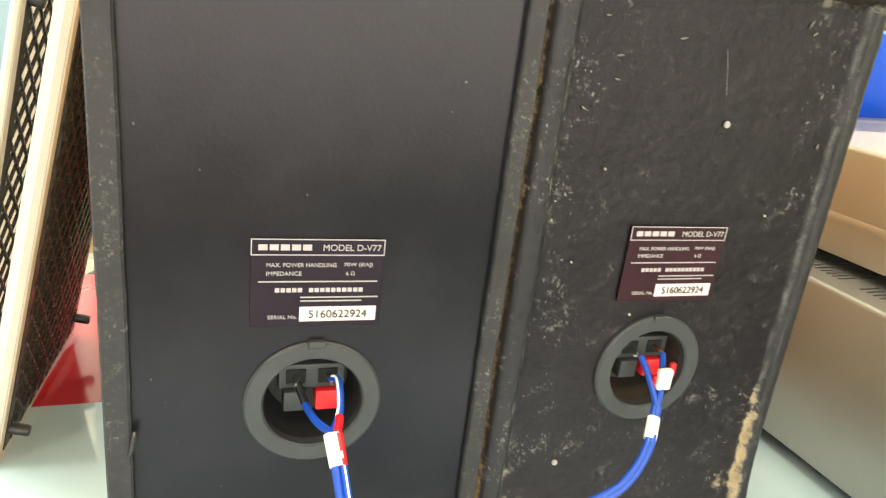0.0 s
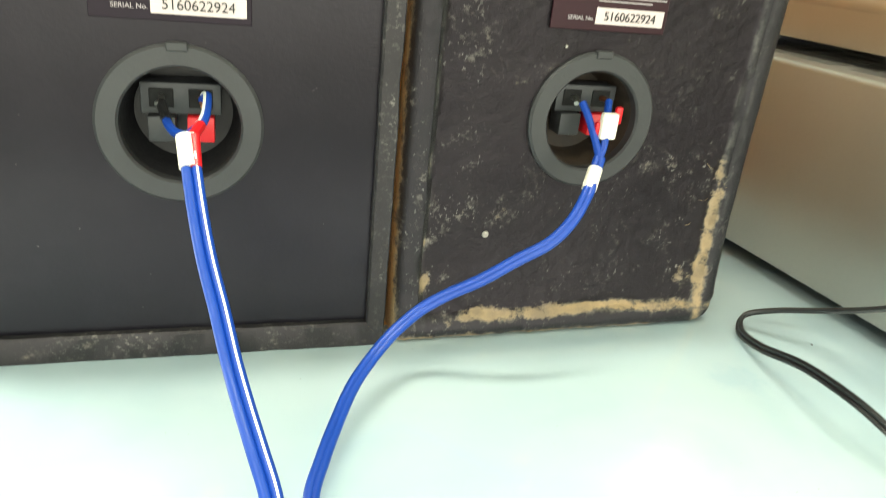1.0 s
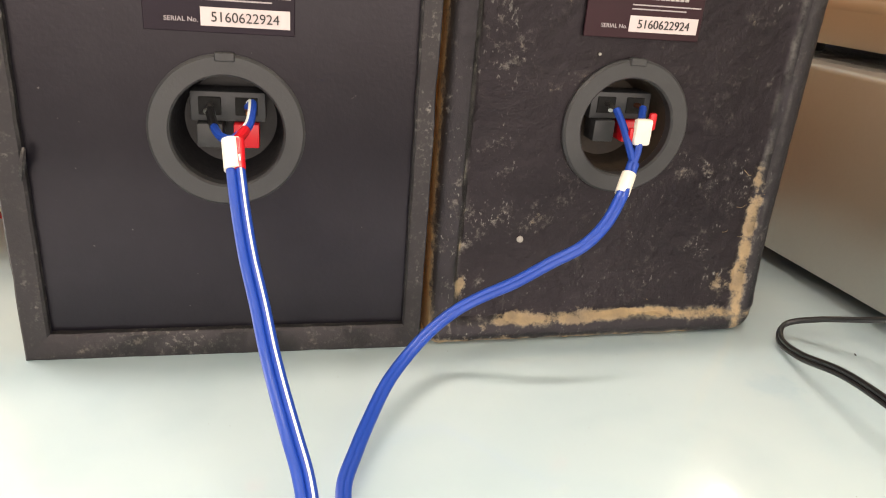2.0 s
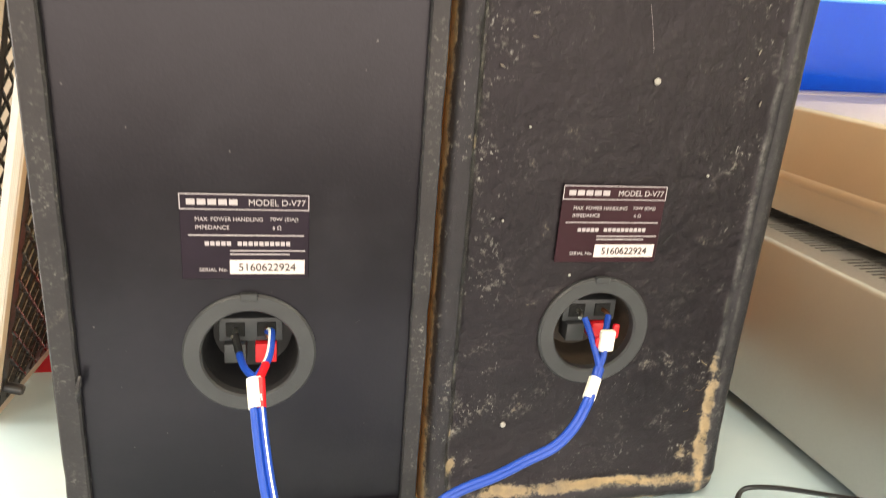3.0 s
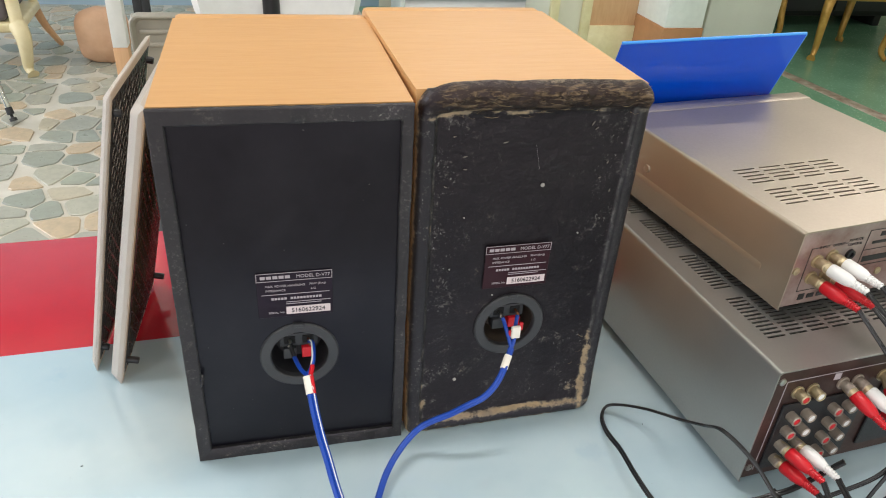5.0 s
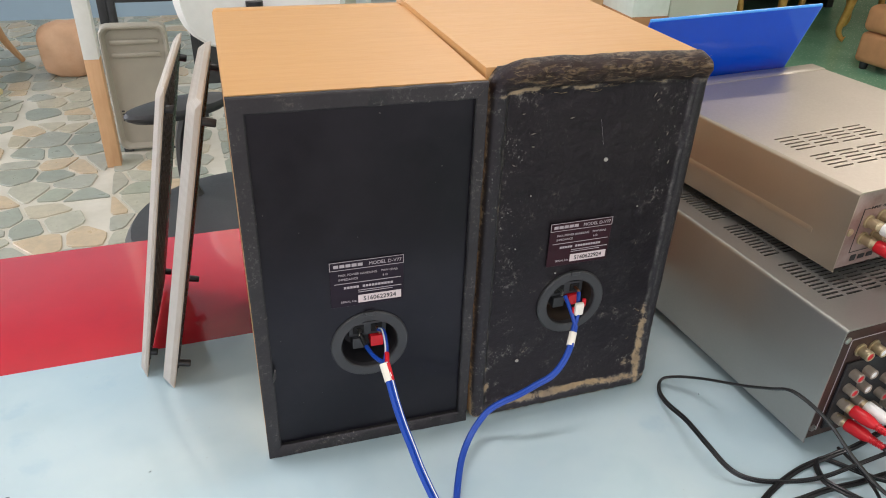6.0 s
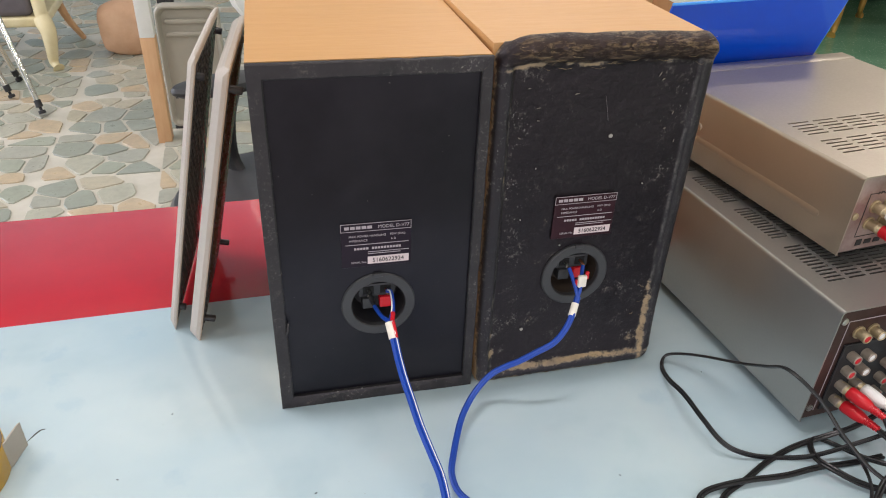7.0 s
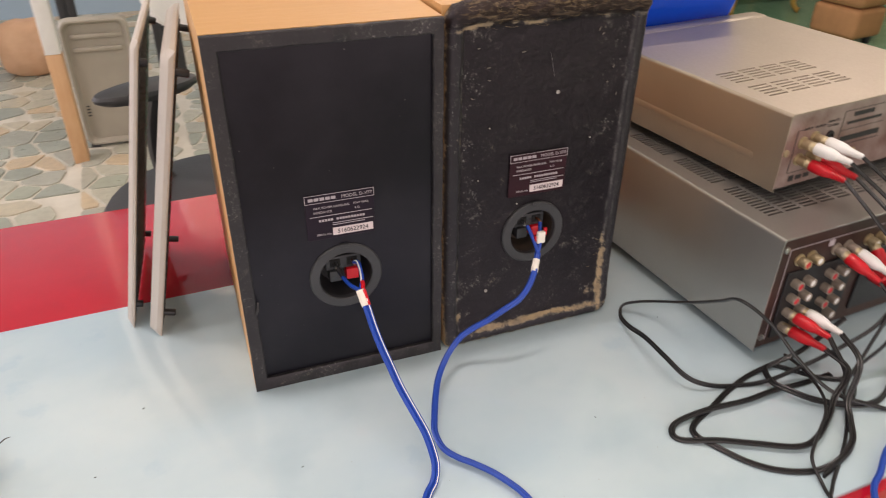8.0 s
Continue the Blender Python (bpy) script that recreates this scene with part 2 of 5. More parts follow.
M_JACK = surface("dusty_grey_nickel", (0.40, 0.34, 0.28), 0.5, 0.35, (0.27, 0.22, 0.18), 120, 500, 0.1)
M_STEEL = surface("steel", (0.6, 0.58, 0.55), 0.3, 1.0, None, 50, 500, 0.05)
M_CHAMP = brushed("champagne_metal", lin(188, 175, 158), 0.37)
M_GUN = brushed("dull_silver_metal", lin(170, 168, 163), 0.38)
M_REAR = surface("tarnished_rear_plate", lin(188, 170, 164), 0.35, 0.6, lin(120, 78, 70), 22, 300, 0.06)
M_REAR2 = surface("rusty_rear_plate", lin(84, 64, 58), 0.42, 0.5, lin(54, 34, 31), 26, 300, 0.08)
M_LABEL = surface("navy_black_label_film", lin(36, 26, 38), 0.36, 0, None, 40, 600, 0)
M_LABEL_B = surface("plum_black_label_film", lin(52, 26, 34), 0.36, 0, None, 40, 600, 0)
M_LABEL_B.node_tree.nodes["Principled BSDF"].inputs["Specular IOR Level"].default_value = 0.2
M_LABEL.node_tree.nodes["Principled BSDF"].inputs["Specular IOR Level"].default_value = 0.2
M_PRINT = surface("silver_print", lin(176, 166, 170), 0.4, 0, None, 60, 600, 0, 0.04)
M_STRIP = surface("pale_serial_strip", lin(216, 200, 200), 0.45, 0, None, 60, 600, 0, 0.04)
M_INK = surface("black_ink", (0.02, 0.02, 0.02), 0.5, 0, None, 60, 600, 0)
M_CLOTH = grille_cloth()
M_LATTICE = surface("glossy_black_lattice", (0.024, 0.023, 0.024), 0.24, 0, None, 40, 500, 0.03)
M_ACRYL = surface("blue_acrylic", lin(2, 80, 212), 0.05, 0, lin(2, 74, 202), 8, 300, 0.0, 0.02, 0.0)
M_ACRYL.node_tree.nodes["Principled BSDF"].inputs["Specular IOR Level"].default_value = 0.45
# paler blue puts the light gathered at the sheet's edges into the colour
M_ACRYL_LIT_EDGE = surface("painted_lit_acrylic_edge", lin(70, 156, 240), 0.2, 0, None, 8, 300, 0.0, 0.02)
M_BLACKC = surface("black_cable_sheath", (0.014, 0.014, 0.015), 0.33, 0, None, 60, 600, 0.05)
M_STONE = paving_stone("paving_stone", "ShaderNodeObjectInfo", "Random")
M_STONES = paving_stone("paving_stones_joined", "ShaderNodeNewGeometry", "Random Per Island")
M_GROUT = surface("pale_grout", lin(206, 201, 188), 0.45, 0, lin(188, 183, 168), 9, 200, 0.2)
M_GREEN = surface("green_floor_paint", lin(126, 172, 142), 0.22, 0, lin(100, 148, 118), 2.5, 90, 0.1, 0.12)
M_WALL = surface("blue_grey_wall_paint", lin(150, 172, 186), 0.6, 0, None, 3, 120, 0.1, 0.05)
M_CREAMW = surface("cream_wall_paint", lin(226, 220, 200), 0.6, 0, None, 3, 120, 0.1, 0.05)
M_CEIL = surface("white_ceiling_paint", lin(235, 235, 230), 0.7, 0, None, 3, 120, 0.1, 0.04)
M_CREAM = surface("cream_lacquer", lin(232, 220, 180), 0.4, 0, lin(214, 198, 150), 12, 200, 0.05, 0.08)
M_BEIGE = surface("beige_plastic", lin(168, 162, 148), 0.45, 0, None, 8, 400, 0.05, 0.06)
M_TAN = surface("tan_laminate", lin(212, 170, 128), 0.45, 0, lin(200, 154, 112), 10, 160, 0.05, 0.06, 0, (6, 6, 1))
M_CARTON = surface("brown_carton", lin(176, 126, 84), 0.75, 0, None, 14, 220, 0.1, 0.08)
M_GOLD = surface("gilded_wood", lin(214, 172, 92), 0.35, 0.3, lin(180, 132, 60), 20, 200, 0.1)
M_CUSH = surface("grey_upholstery", lin(110, 104, 108), 0.85, 0, None, 18, 500, 0.3)
M_CHROME = surface("chrome_tube", (0.75, 0.73, 0.68), 0.12, 1.0, None, 20, 300, 0.02, 0.05)
M_DARK = surface("dark_grey_vinyl", (0.05, 0.05, 0.053), 0.42, 0, None, 14, 300, 0.15)
M_ROCK = surface("terracotta_stone", lin(216, 178, 146), 0.7, 0, lin(198, 152, 118), 7, 60, 0.5)
M_YTAPE = surface("yellow_tape_backing", lin(204, 160, 40), 0.35, 0, lin(180, 138, 30), 30, 300, 0.05)
M_FOAM = surface("grey_foam_tape", lin(120, 108, 94), 0.8, 0, lin(98, 88, 78), 60, 600, 0.2)
M_TUBE = emitter("lit_tube", (1.0, 0.97, 0.92), 7.0)


# ---- mesh helpers ----
def finish(name, bm, material, parent=None, label="", smooth=True):
    me = bpy.data.meshes.new(name)
    bm.normal_update()
    bm.to_mesh(me)
    bm.free()
    me.materials.append(material)
    if smooth:
        me.shade_smooth()
        me.set_sharp_from_angle(angle=radians(35))
    ob = new(name, me)
    ob.parent = parent
    return tagged(ob, label) if label else ob


def part(name, bm, material, parent, label=""):
    """One mesh under a thing or a part."""
    return finish(name, bm, material, parent, label)


def thing(name, m, label, category, group="", kind=""):
    ob = new(name)
    ob.empty_display_size = 0.05
    ob.matrix_basis = m
    return tagged(ob, label, category, group, kind)


def box(x0, x1, y0, y1, z0, z1, bevel=0.0, seg=2, bm=None):
    own = bmesh.new()
    bmesh.ops.create_cube(own, size=1.0)
    for v in own.verts:
        v.co = Vector(((x0 + x1) / 2 + v.co.x * (x1 - x0), (y0 + y1) / 2 + v.co.y * (y1 - y0), (z0 + z1) / 2 + v.co.z * (z1 - z0)))
    if bevel:
        bmesh.ops.bevel(own, geom=own.edges[:], offset=bevel, segments=seg, affect="EDGES", profile=0.5)
    return join(bm, own) if bm else own


def join(a, b):
    tmp = bpy.data.meshes.new("tmp")
    b.to_mesh(tmp)
    b.free()
    a.from_mesh(tmp)
    bpy.data.meshes.remove(tmp)
    return a


def lathe(profile, m=None, seg=24, cap=True):
    """profile: (radius, height) along z."""
    bm = bmesh.new()
    rings = []
    for r, h in profile:
        rings.append([bm.verts.new((r * math.cos(2 * math.pi * i / seg), r * math.sin(2 * math.pi * i / seg), h)) for i in range(seg)])
    for a, b in zip(rings, rings[1:]):
        for i in range(seg):
            bm.faces.new((a[i], a[(i + 1) % seg], b[(i + 1) % seg], b[i]))
    if cap:
        bm.faces.new(rings[0][::-1])
        bm.faces.new(rings[-1])
    bmesh.ops.recalc_face_normals(bm, faces=bm.faces[:])
    if m:
        bm.transform(m)
    return bm


def along(a, b):
    """Pose whose z axis runs from a to b."""
    d = Vector(b) - Vector(a)
    return Matrix.Translation(a) @ d.to_track_quat("Z", "Y").to_matrix().to_4x4()


def glide(pts, n=8):
    """A smooth line through points."""
    p = [Vector(q) for q in pts]
    p = [2 * p[0] - p[1]] + p + [2 * p[-1] - p[-2]]
    out = []
    for i in range(1, len(p) - 2):
        for k in range(n):
            u = k / n
            out.append(0.5 * ((2 * p[i]) + (p[i + 1] - p[i - 1]) * u + (2 * p[i - 1] - 5 * p[i] + 4 * p[i + 1] - p[i + 2]) * u * u
                              + (3 * p[i] - p[i - 1] - 3 * p[i + 1] + p[i + 2]) * u ** 3))
    return out + [p[-2]]


def sweep(line, radius, sides=10, shift=0.0, up=(0, 0, 1), lift=0.0, squash=1.0):
    """A tube along a line; shift: to its side, away from up; radius: a number or a function of 0 to 1."""
    bm = bmesh.new()
    rings = []
    up = Vector(up)
    for i, q in enumerate(line):
        d = (line[min(i + 1, len(line) - 1)] - line[max(i - 1, 0)]).normalized()
        side = d.cross(up)
        side = side.normalized() if side.length > 1e-4 else Vector((1, 0, 0))
        nor = side.cross(d)
        up = nor if nor.length > 0 else up
        r = radius(i / (len(line) - 1)) if callable(radius) else radius
        c = q + side * shift + nor * lift
        rings.append([bm.verts.new(c + (side * math.cos(2 * math.pi * k / sides) + nor * squash * math.sin(2 * math.pi * k / sides)) * r) for k in range(sides)])
    for a, b in zip(rings, rings[1:]):
        for k in range(sides):
            bm.faces.new((a[k], a[(k + 1) % sides], b[(k + 1) % sides], b[k]))
    bm.faces.new(rings[0][::-1])
    bm.faces.new(rings[-1])
    bmesh.ops.recalc_face_normals(bm, faces=bm.faces[:])
    return bm


def plate(x0, x1, y0, y1, z, thick, holes):
    """A flat plate with rectangular slots right through it."""
    xs = sorted({x0, x1, *[h[0] for h in holes], *[h[1] for h in holes]})
    ys = sorted({y0, y1, *[h[2] for h in holes], *[h[3] for h in holes]})
    hole = set()
    for h in holes:
        for i in range(xs.index(h[0]), xs.index(h[1])):
            for j in range(ys.index(h[2]), ys.index(h[3])):
                hole.add((i, j))
    bm = bmesh.new()
    g = {}

    def v(i, j, k):
        if (i, j, k) not in g:
            g[i, j, k] = bm.verts.new((xs[i], ys[j], z - k * thick))
        return g[i, j, k]
    nx, ny = len(xs) - 1, len(ys) - 1
    solid = lambda i, j: 0 <= i < nx and 0 <= j < ny and (i, j) not in hole
    for i in range(nx):
        for j in range(ny):
            if not solid(i, j):
                continue
            bm.faces.new((v(i, j, 0), v(i + 1, j, 0), v(i + 1, j + 1, 0), v(i, j + 1, 0)))
            bm.faces.new((v(i, j + 1, 1), v(i + 1, j + 1, 1), v(i + 1, j, 1), v(i, j, 1)))
            for (di, dj), (a, b) in {(0, -1): ((i, j), (i + 1, j)), (1, 0): ((i + 1, j), (i + 1, j + 1)), (0, 1): ((i + 1, j + 1), (i, j + 1)), (-1, 0): ((i, j + 1), (i, j))}.items():
                if not solid(i + di, j + dj):
                    bm.faces.new((v(*a, 1), v(*b, 1), v(*b, 0), v(*a, 0)))
    return bm


def lettering(body, x0, x1, z, height, y, parent, material, name="lettering"):
    """Words standing on a face that looks towards -y, from x0 to x1, centred on z."""
    cu = bpy.data.curves.new(name, "FONT")
    cu.body, cu.extrude = body, 0.02
    tmp = bpy.data.objects.new(name, cu)
    scene.collection.objects.link(tmp)
    bpy.context.view_layer.update()
    me = bpy.data.meshes.new_from_object(tmp.evaluated_get(bpy.context.evaluated_depsgraph_get()))
    bpy.data.objects.remove(tmp)
    co = np.array([v.co for v in me.vertices])
    lo, hi = co.min(0), co.max(0)
    for v in me.vertices:
        u, w = (v.co.x - lo[0]) / (hi[0] - lo[0]), (v.co.y - lo[1]) / (hi[1] - lo[1])
        v.co = (x0 + u * (x1 - x0), y - 0.0002 if v.co.z > 0 else y + 0.0001, z + (w - 0.5) * height)
    me.materials.append(material)
    ob = new(name, me)
    ob.parent = parent
    return ob


# ---- the room ----
X0, X1, Y0, Y1, SPLIT = -4.0, 5.6, -2.8, 4.75, 0.75


def setting(name, bm, material, label, category):
    return tagged(finish(name, bm, material), label, category, kind="structure")


floor = setting("floor", box(X0, SPLIT, Y0, Y1, -0.12, 0.0), M_GROUT, "pale grout bed of the crazy paved floor", "floor")
setting("floor_green", box(SPLIT, X1, Y0, Y1, -0.12, 0.002), M_GREEN, "glossy green painted concrete floor, worn", "floor")
joint = box(-0.04, 0.04, -3.2, 2.3, -0.02, 0.006, 0.002)
joint.transform(pose(3.10, 2.75, 0, 0, 0, 6))
setting("floor_joint", joint, surface("dusty_brown_joint", lin(120, 98, 80), 0.85, 0, lin(176, 168, 150), 16, 120, 0.4), "dusty brown expansion strip across the green floor", "floor strip")
setting("wall_north", box(X0, 0.9, Y1, Y1 + 0.15, 0, CEIL), M_WALL, "blue-grey painted plaster wall behind the chairs", "wall")
setting("wall_north_east", box(0.9, X1, Y1, Y1 + 0.15, 0, CEIL), M_CREAMW, "cream painted plaster wall behind the cupboards", "wall")
setting("wall_east", box(X1, X1 + 0.15, Y0, Y1 + 0.15, 0, CEIL), M_CREAMW, "cream painted plaster side wall", "wall")
# unseen south wall; its wide opening is made up for the fill lamp
bm = box(X0, -2.4, Y0 - 0.15, Y0, 0, CEIL)
box(2.4, X1, Y0 - 0.15, Y0, 0, CEIL, bm=bm)
box(-2.4, 2.4, Y0 - 0.15, Y0, 2.3, CEIL, bm=bm)
setting("wall_south", bm, M_CREAMW, "unseen cream plaster wall with a wide opening added for the front fill lamp", "wall")
bm = box(X0 - 0.15, X0, Y0, 1.0, 0, CEIL)
box(X0 - 0.15, X0, 3.8, Y1 + 0.15, 0, CEIL, bm=bm)
box(X0 - 0.15, X0, 1.0, 3.8, 2.4, CEIL, bm=bm)
setting("wall_west", bm, M_WALL, "blue-grey wall with a wide open doorway to daylight", "wall")
setting("ceiling", box(X0, X1, Y0, Y1, CEIL, CEIL + 0.12), M_CEIL, "white painted flat ceiling", "ceiling")
setting("ground", box(-40, X0 - 0.15, -30, 40, -0.2, -0.02), M_GROUT, "pale concrete ground outside the doorway", "ground")

for tx, ty in TUBES:
    lamp = thing("ceiling_lamp", pose(tx, ty, CEIL), "white batten lamp with one lit fluorescent tube on the ceiling", "ceiling lamp", "batten lamps on the ceiling")
    part("housing", box(-0.62, 0.62, -0.04, 0.04, -0.06, 0, 0.006), M_WHITE, lamp)
    part("tube", lathe([(0.014, -0.59), (0.014, 0.59)], pose(0, 0, -0.085, 0, 90, 0), 12), M_TUBE, lamp, "lit white tube")
    for sx in (-0.6, 0.6):
        part("socket", box(sx - 0.012, sx + 0.012, -0.02, 0.02, -0.1, -0.055, 0.003), M_WHITE, lamp)

# ---- table ----
table = thing("table", pose(0, 0, 0, 0, 0, 2.1), "long red-topped table with a pale blue film laid over it", "table")
part("tabletop", box(-1.2, 1.3, -0.262, 0.383, T - 0.034, T - 0.004, 0.002), M_RED, table, "red acrylic tabletop with a square edge")
part("cover_sheet", box(-1.19, 1.29, -0.255, 0.165, T - 0.004, T, 0.0008), M_TABLE, table, "glossy pale blue printed film sheet with faint blotches")
for lx in (-1.1, 1.2):
    for ly in (-0.20, 0.31):
        part("leg", box(lx - 0.025, lx + 0.025, ly - 0.025, ly + 0.025, 0, T - 0.034, 0.003), M_STEEL, table)
part("pen_mark", sweep(glide([(-0.1925, 0.0085, T), (-0.188, 0.0155, T), (-0.1845, 0.0195, T), (-0.181, 0.0200, T)], 4), lambda u: 0.0003 + 0.0005 * math.sin(math.pi * u), 6, squash=0.4), M_DARK, table, "short dark scuff on the film")
part("apron", box(-1.1, 1.2, 0.30, 0.32, T - 0.11, T - 0.034, 0.002), M_STEEL, table)


# ---- loudspeakers ----
SW, SH, SD = 0.16, 0.288, 0.213


def label_plate(parent, x0, z1, y, w=0.052, h=0.0375, material=None):
    """The printed rating label: header, ratings, maker's line, serial number. The maker's name is left as plain bars."""
    lab = part("rating_label", box(x0, x0 + w, y - 0.0004, y + 0.0004, z1 - h, z1, 0.0002, 1), material or M_LABEL, parent, "plum-black printed rating label with silver lettering")
    k = w / 0.052
    yy = y - 0.0006

    def bar(a, b, c, d, name="print_bar", material=M_PRINT):
        part(name, box(x0 + a * k, x0 + b * k, yy - 0.0001, yy + 0.0001, z1 - d * k, z1 - c * k), material, lab)
    for a, b, c, d in ((0, 52, 0, 0.4), (0, 52, 6.4, 6.8), (0, 0.4, 0.4, 6.4), (51.6, 52, 0.4, 6.4)):
        bar(a / 1000, b / 1000, c / 1000, d / 1000, "header_rule")
    for q in range(5):
        bar(0.0028 + 0.0042 * q, 0.0062 + 0.0042 * q, 0.0023, 0.0047, "maker_bar")
    mm = lambda v: x0 + v * k / 1000
    zz = lambda v: z1 - v * k / 1000
    lettering("MODEL D-V77", mm(27.5), mm(50.5), zz(3.5), 0.0026, yy, lab, M_PRINT)
    lettering("MAX. POWER HANDLING", mm(6), mm(33), zz(10.8), 0.0017, yy, lab, M_PRINT)
    lettering("70W (EIAJ)", mm(36), mm(47.5), zz(10.8), 0.0019, yy, lab, M_PRINT)
    lettering("IMPEDANCE", mm(6), mm(19.5), zz(14.4), 0.0017, yy, lab, M_PRINT)
    lettering("6 Ω", mm(37), mm(40.5), zz(14.4), 0.0017, yy, lab, M_PRINT)
    bar(0.003, 0.050, 0.0176, 0.0181, "rule")
    for q in range(16):
        if q != 5:
            bar(0.0095 + 0.0022 * q, 0.0112 + 0.0022 * q, 0.0206, 0.0224, "maker_line")
    bar(0.0195, 0.0505, 0.0244, 0.0249, "small_print")
    bar(0.0195, 0.0440, 0.0260, 0.0265, "small_print")
    bar(0.0193, 0.0503, 0.0288, 0.0352, "serial_strip", M_STRIP)
    lettering("SERIAL No.", mm(7), mm(18.4), zz(33.2), 0.0016, yy, lab, M_PRINT)
    lettering("5160622924", mm(23), mm(46.5), zz(32.0), 0.0034, yy - 0.0002, lab, M_INK)


def terminal_cup(parent, cx, cz, y, inner=None):
    """Round recessed terminal cup: a broad ring, a dished wall, a floor and a push terminal with two levers."""
    ring = [(0.0208, 0.004), (0.0208, -0.0005), (0.0216, -0.0014), (0.0279, -0.0014), (0.0289, -0.0004), (0.0289, 0.002)]
    turn = Matrix.Translation((cx, y, cz)) @ pose(0, 0, 0, -90, 0, 0)
    cup = part("terminal_cup", lathe(ring, turn, 56, False), M_RING, parent, "round charcoal plastic terminal cup")
    part("cup_wall", lathe([(0.0208, 0.004), (0.0198, 0.016), (0.018, 0.0225), (0.0005, 0.0228)], turn, 48, False), inner or M_BLACKPL, cup)
    part("notch", box(cx - 0.0036, cx + 0.0036, y - 0.0022, y + 0.001, cz + 0.0262, cz + 0.0294, 0.0004, 1), M_RING, cup)
    part("terminal_block", box(cx - 0.014, cx + 0.014, y + 0.008, y + 0.02, cz + 0.002, cz + 0.0135, 0.0006), M_GREYPL, cup)
    for s, mat in ((-1, M_GREYPL), (1, M_REDPL)):
        x = cx + s * 0.0068
        part("lever", box(x - 0.0050, x + 0.0046, y + 0.0055, y + 0.016, cz - 0.0078, cz + 0.0016, 0.0006), mat, cup, "red push lever" if s > 0 else "charcoal push lever")
        # opening drawn as a near-black plate, its inner shade in the colour
        part("port", box(x - 0.0042, x + 0.0042, y + 0.0074, y + 0.0082, cz + 0.0045, cz + 0.0115, 0.0003, 1), M_HOLE, cup)
        part("wire_tip", sweep(glide([(x, y + 0.0085, cz + 0.0082), (x + 0.0004, y + 0.004, cz + 0.0085), (x + s * 0.001, y + 0.001, cz + 0.007)], 4), 0.0011, 8), M_COPPER if s > 0 else M_STEEL, cup)
    return cup


def holed_board(x0, x1, y, z0, z1, cx, cz, r):
    """A flat board with a round hole."""
    bm = bmesh.new()
    angs = sorted([2 * math.pi * k / 64 for k in range(64)] + [math.atan2(z - cz, x - cx) % (2 * math.pi) for x in (x0, x1) for z in (z0, z1)])
    ins, outs = [], []
    for a in angs:
        c, s = math.cos(a), math.sin(a)
        k = min(((x1 if c > 0 else x0) - cx) / c if abs(c) > 1e-9 else 9, ((z1 if s > 0 else z0) - cz) / s if abs(s) > 1e-9 else 9)
        ins.append((cx + r * c, cz + r * s))
        outs.append((cx + k * c, cz + k * s))
    fi, fo, bi = ([bm.verts.new((x, yy, z)) for x, z in pts] for pts, yy in ((ins, y), (outs, y), (ins, y + 0.007)))
    n = len(angs)
    for k in range(n):
        bm.faces.new((fi[k], fi[(k + 1) % n], fo[(k + 1) % n], fo[k]))
        bm.faces.new((fi[k], bi[k], bi[(k + 1) % n], fi[(k + 1) % n]))
    bmesh.ops.recalc_face_normals(bm, faces=bm.faces[:])
    return bm


def shell(w, h, d, wall=0.012, y0=0.006):
    """Wood-wrapped cabinet: four sides, open at the back."""
    bm = box(0, wall, y0, d, 0, h)
    box(w - wall, w, y0, d, 0, h, bm=bm)
    box(wall, w - wall, y0, d, 0, wall, bm=bm)
    box(wall, w - wall, y0, d, h - wall, h, bm=bm)
    bmesh.ops.remove_doubles(bm, verts=bm.verts[:], dist=1e-5)
    return bm


def baffle(parent, w, h, d):
    part("front_baffle", box(0, w, d, d + 0.018, 0, h, 0.004), M_WOOD, parent)


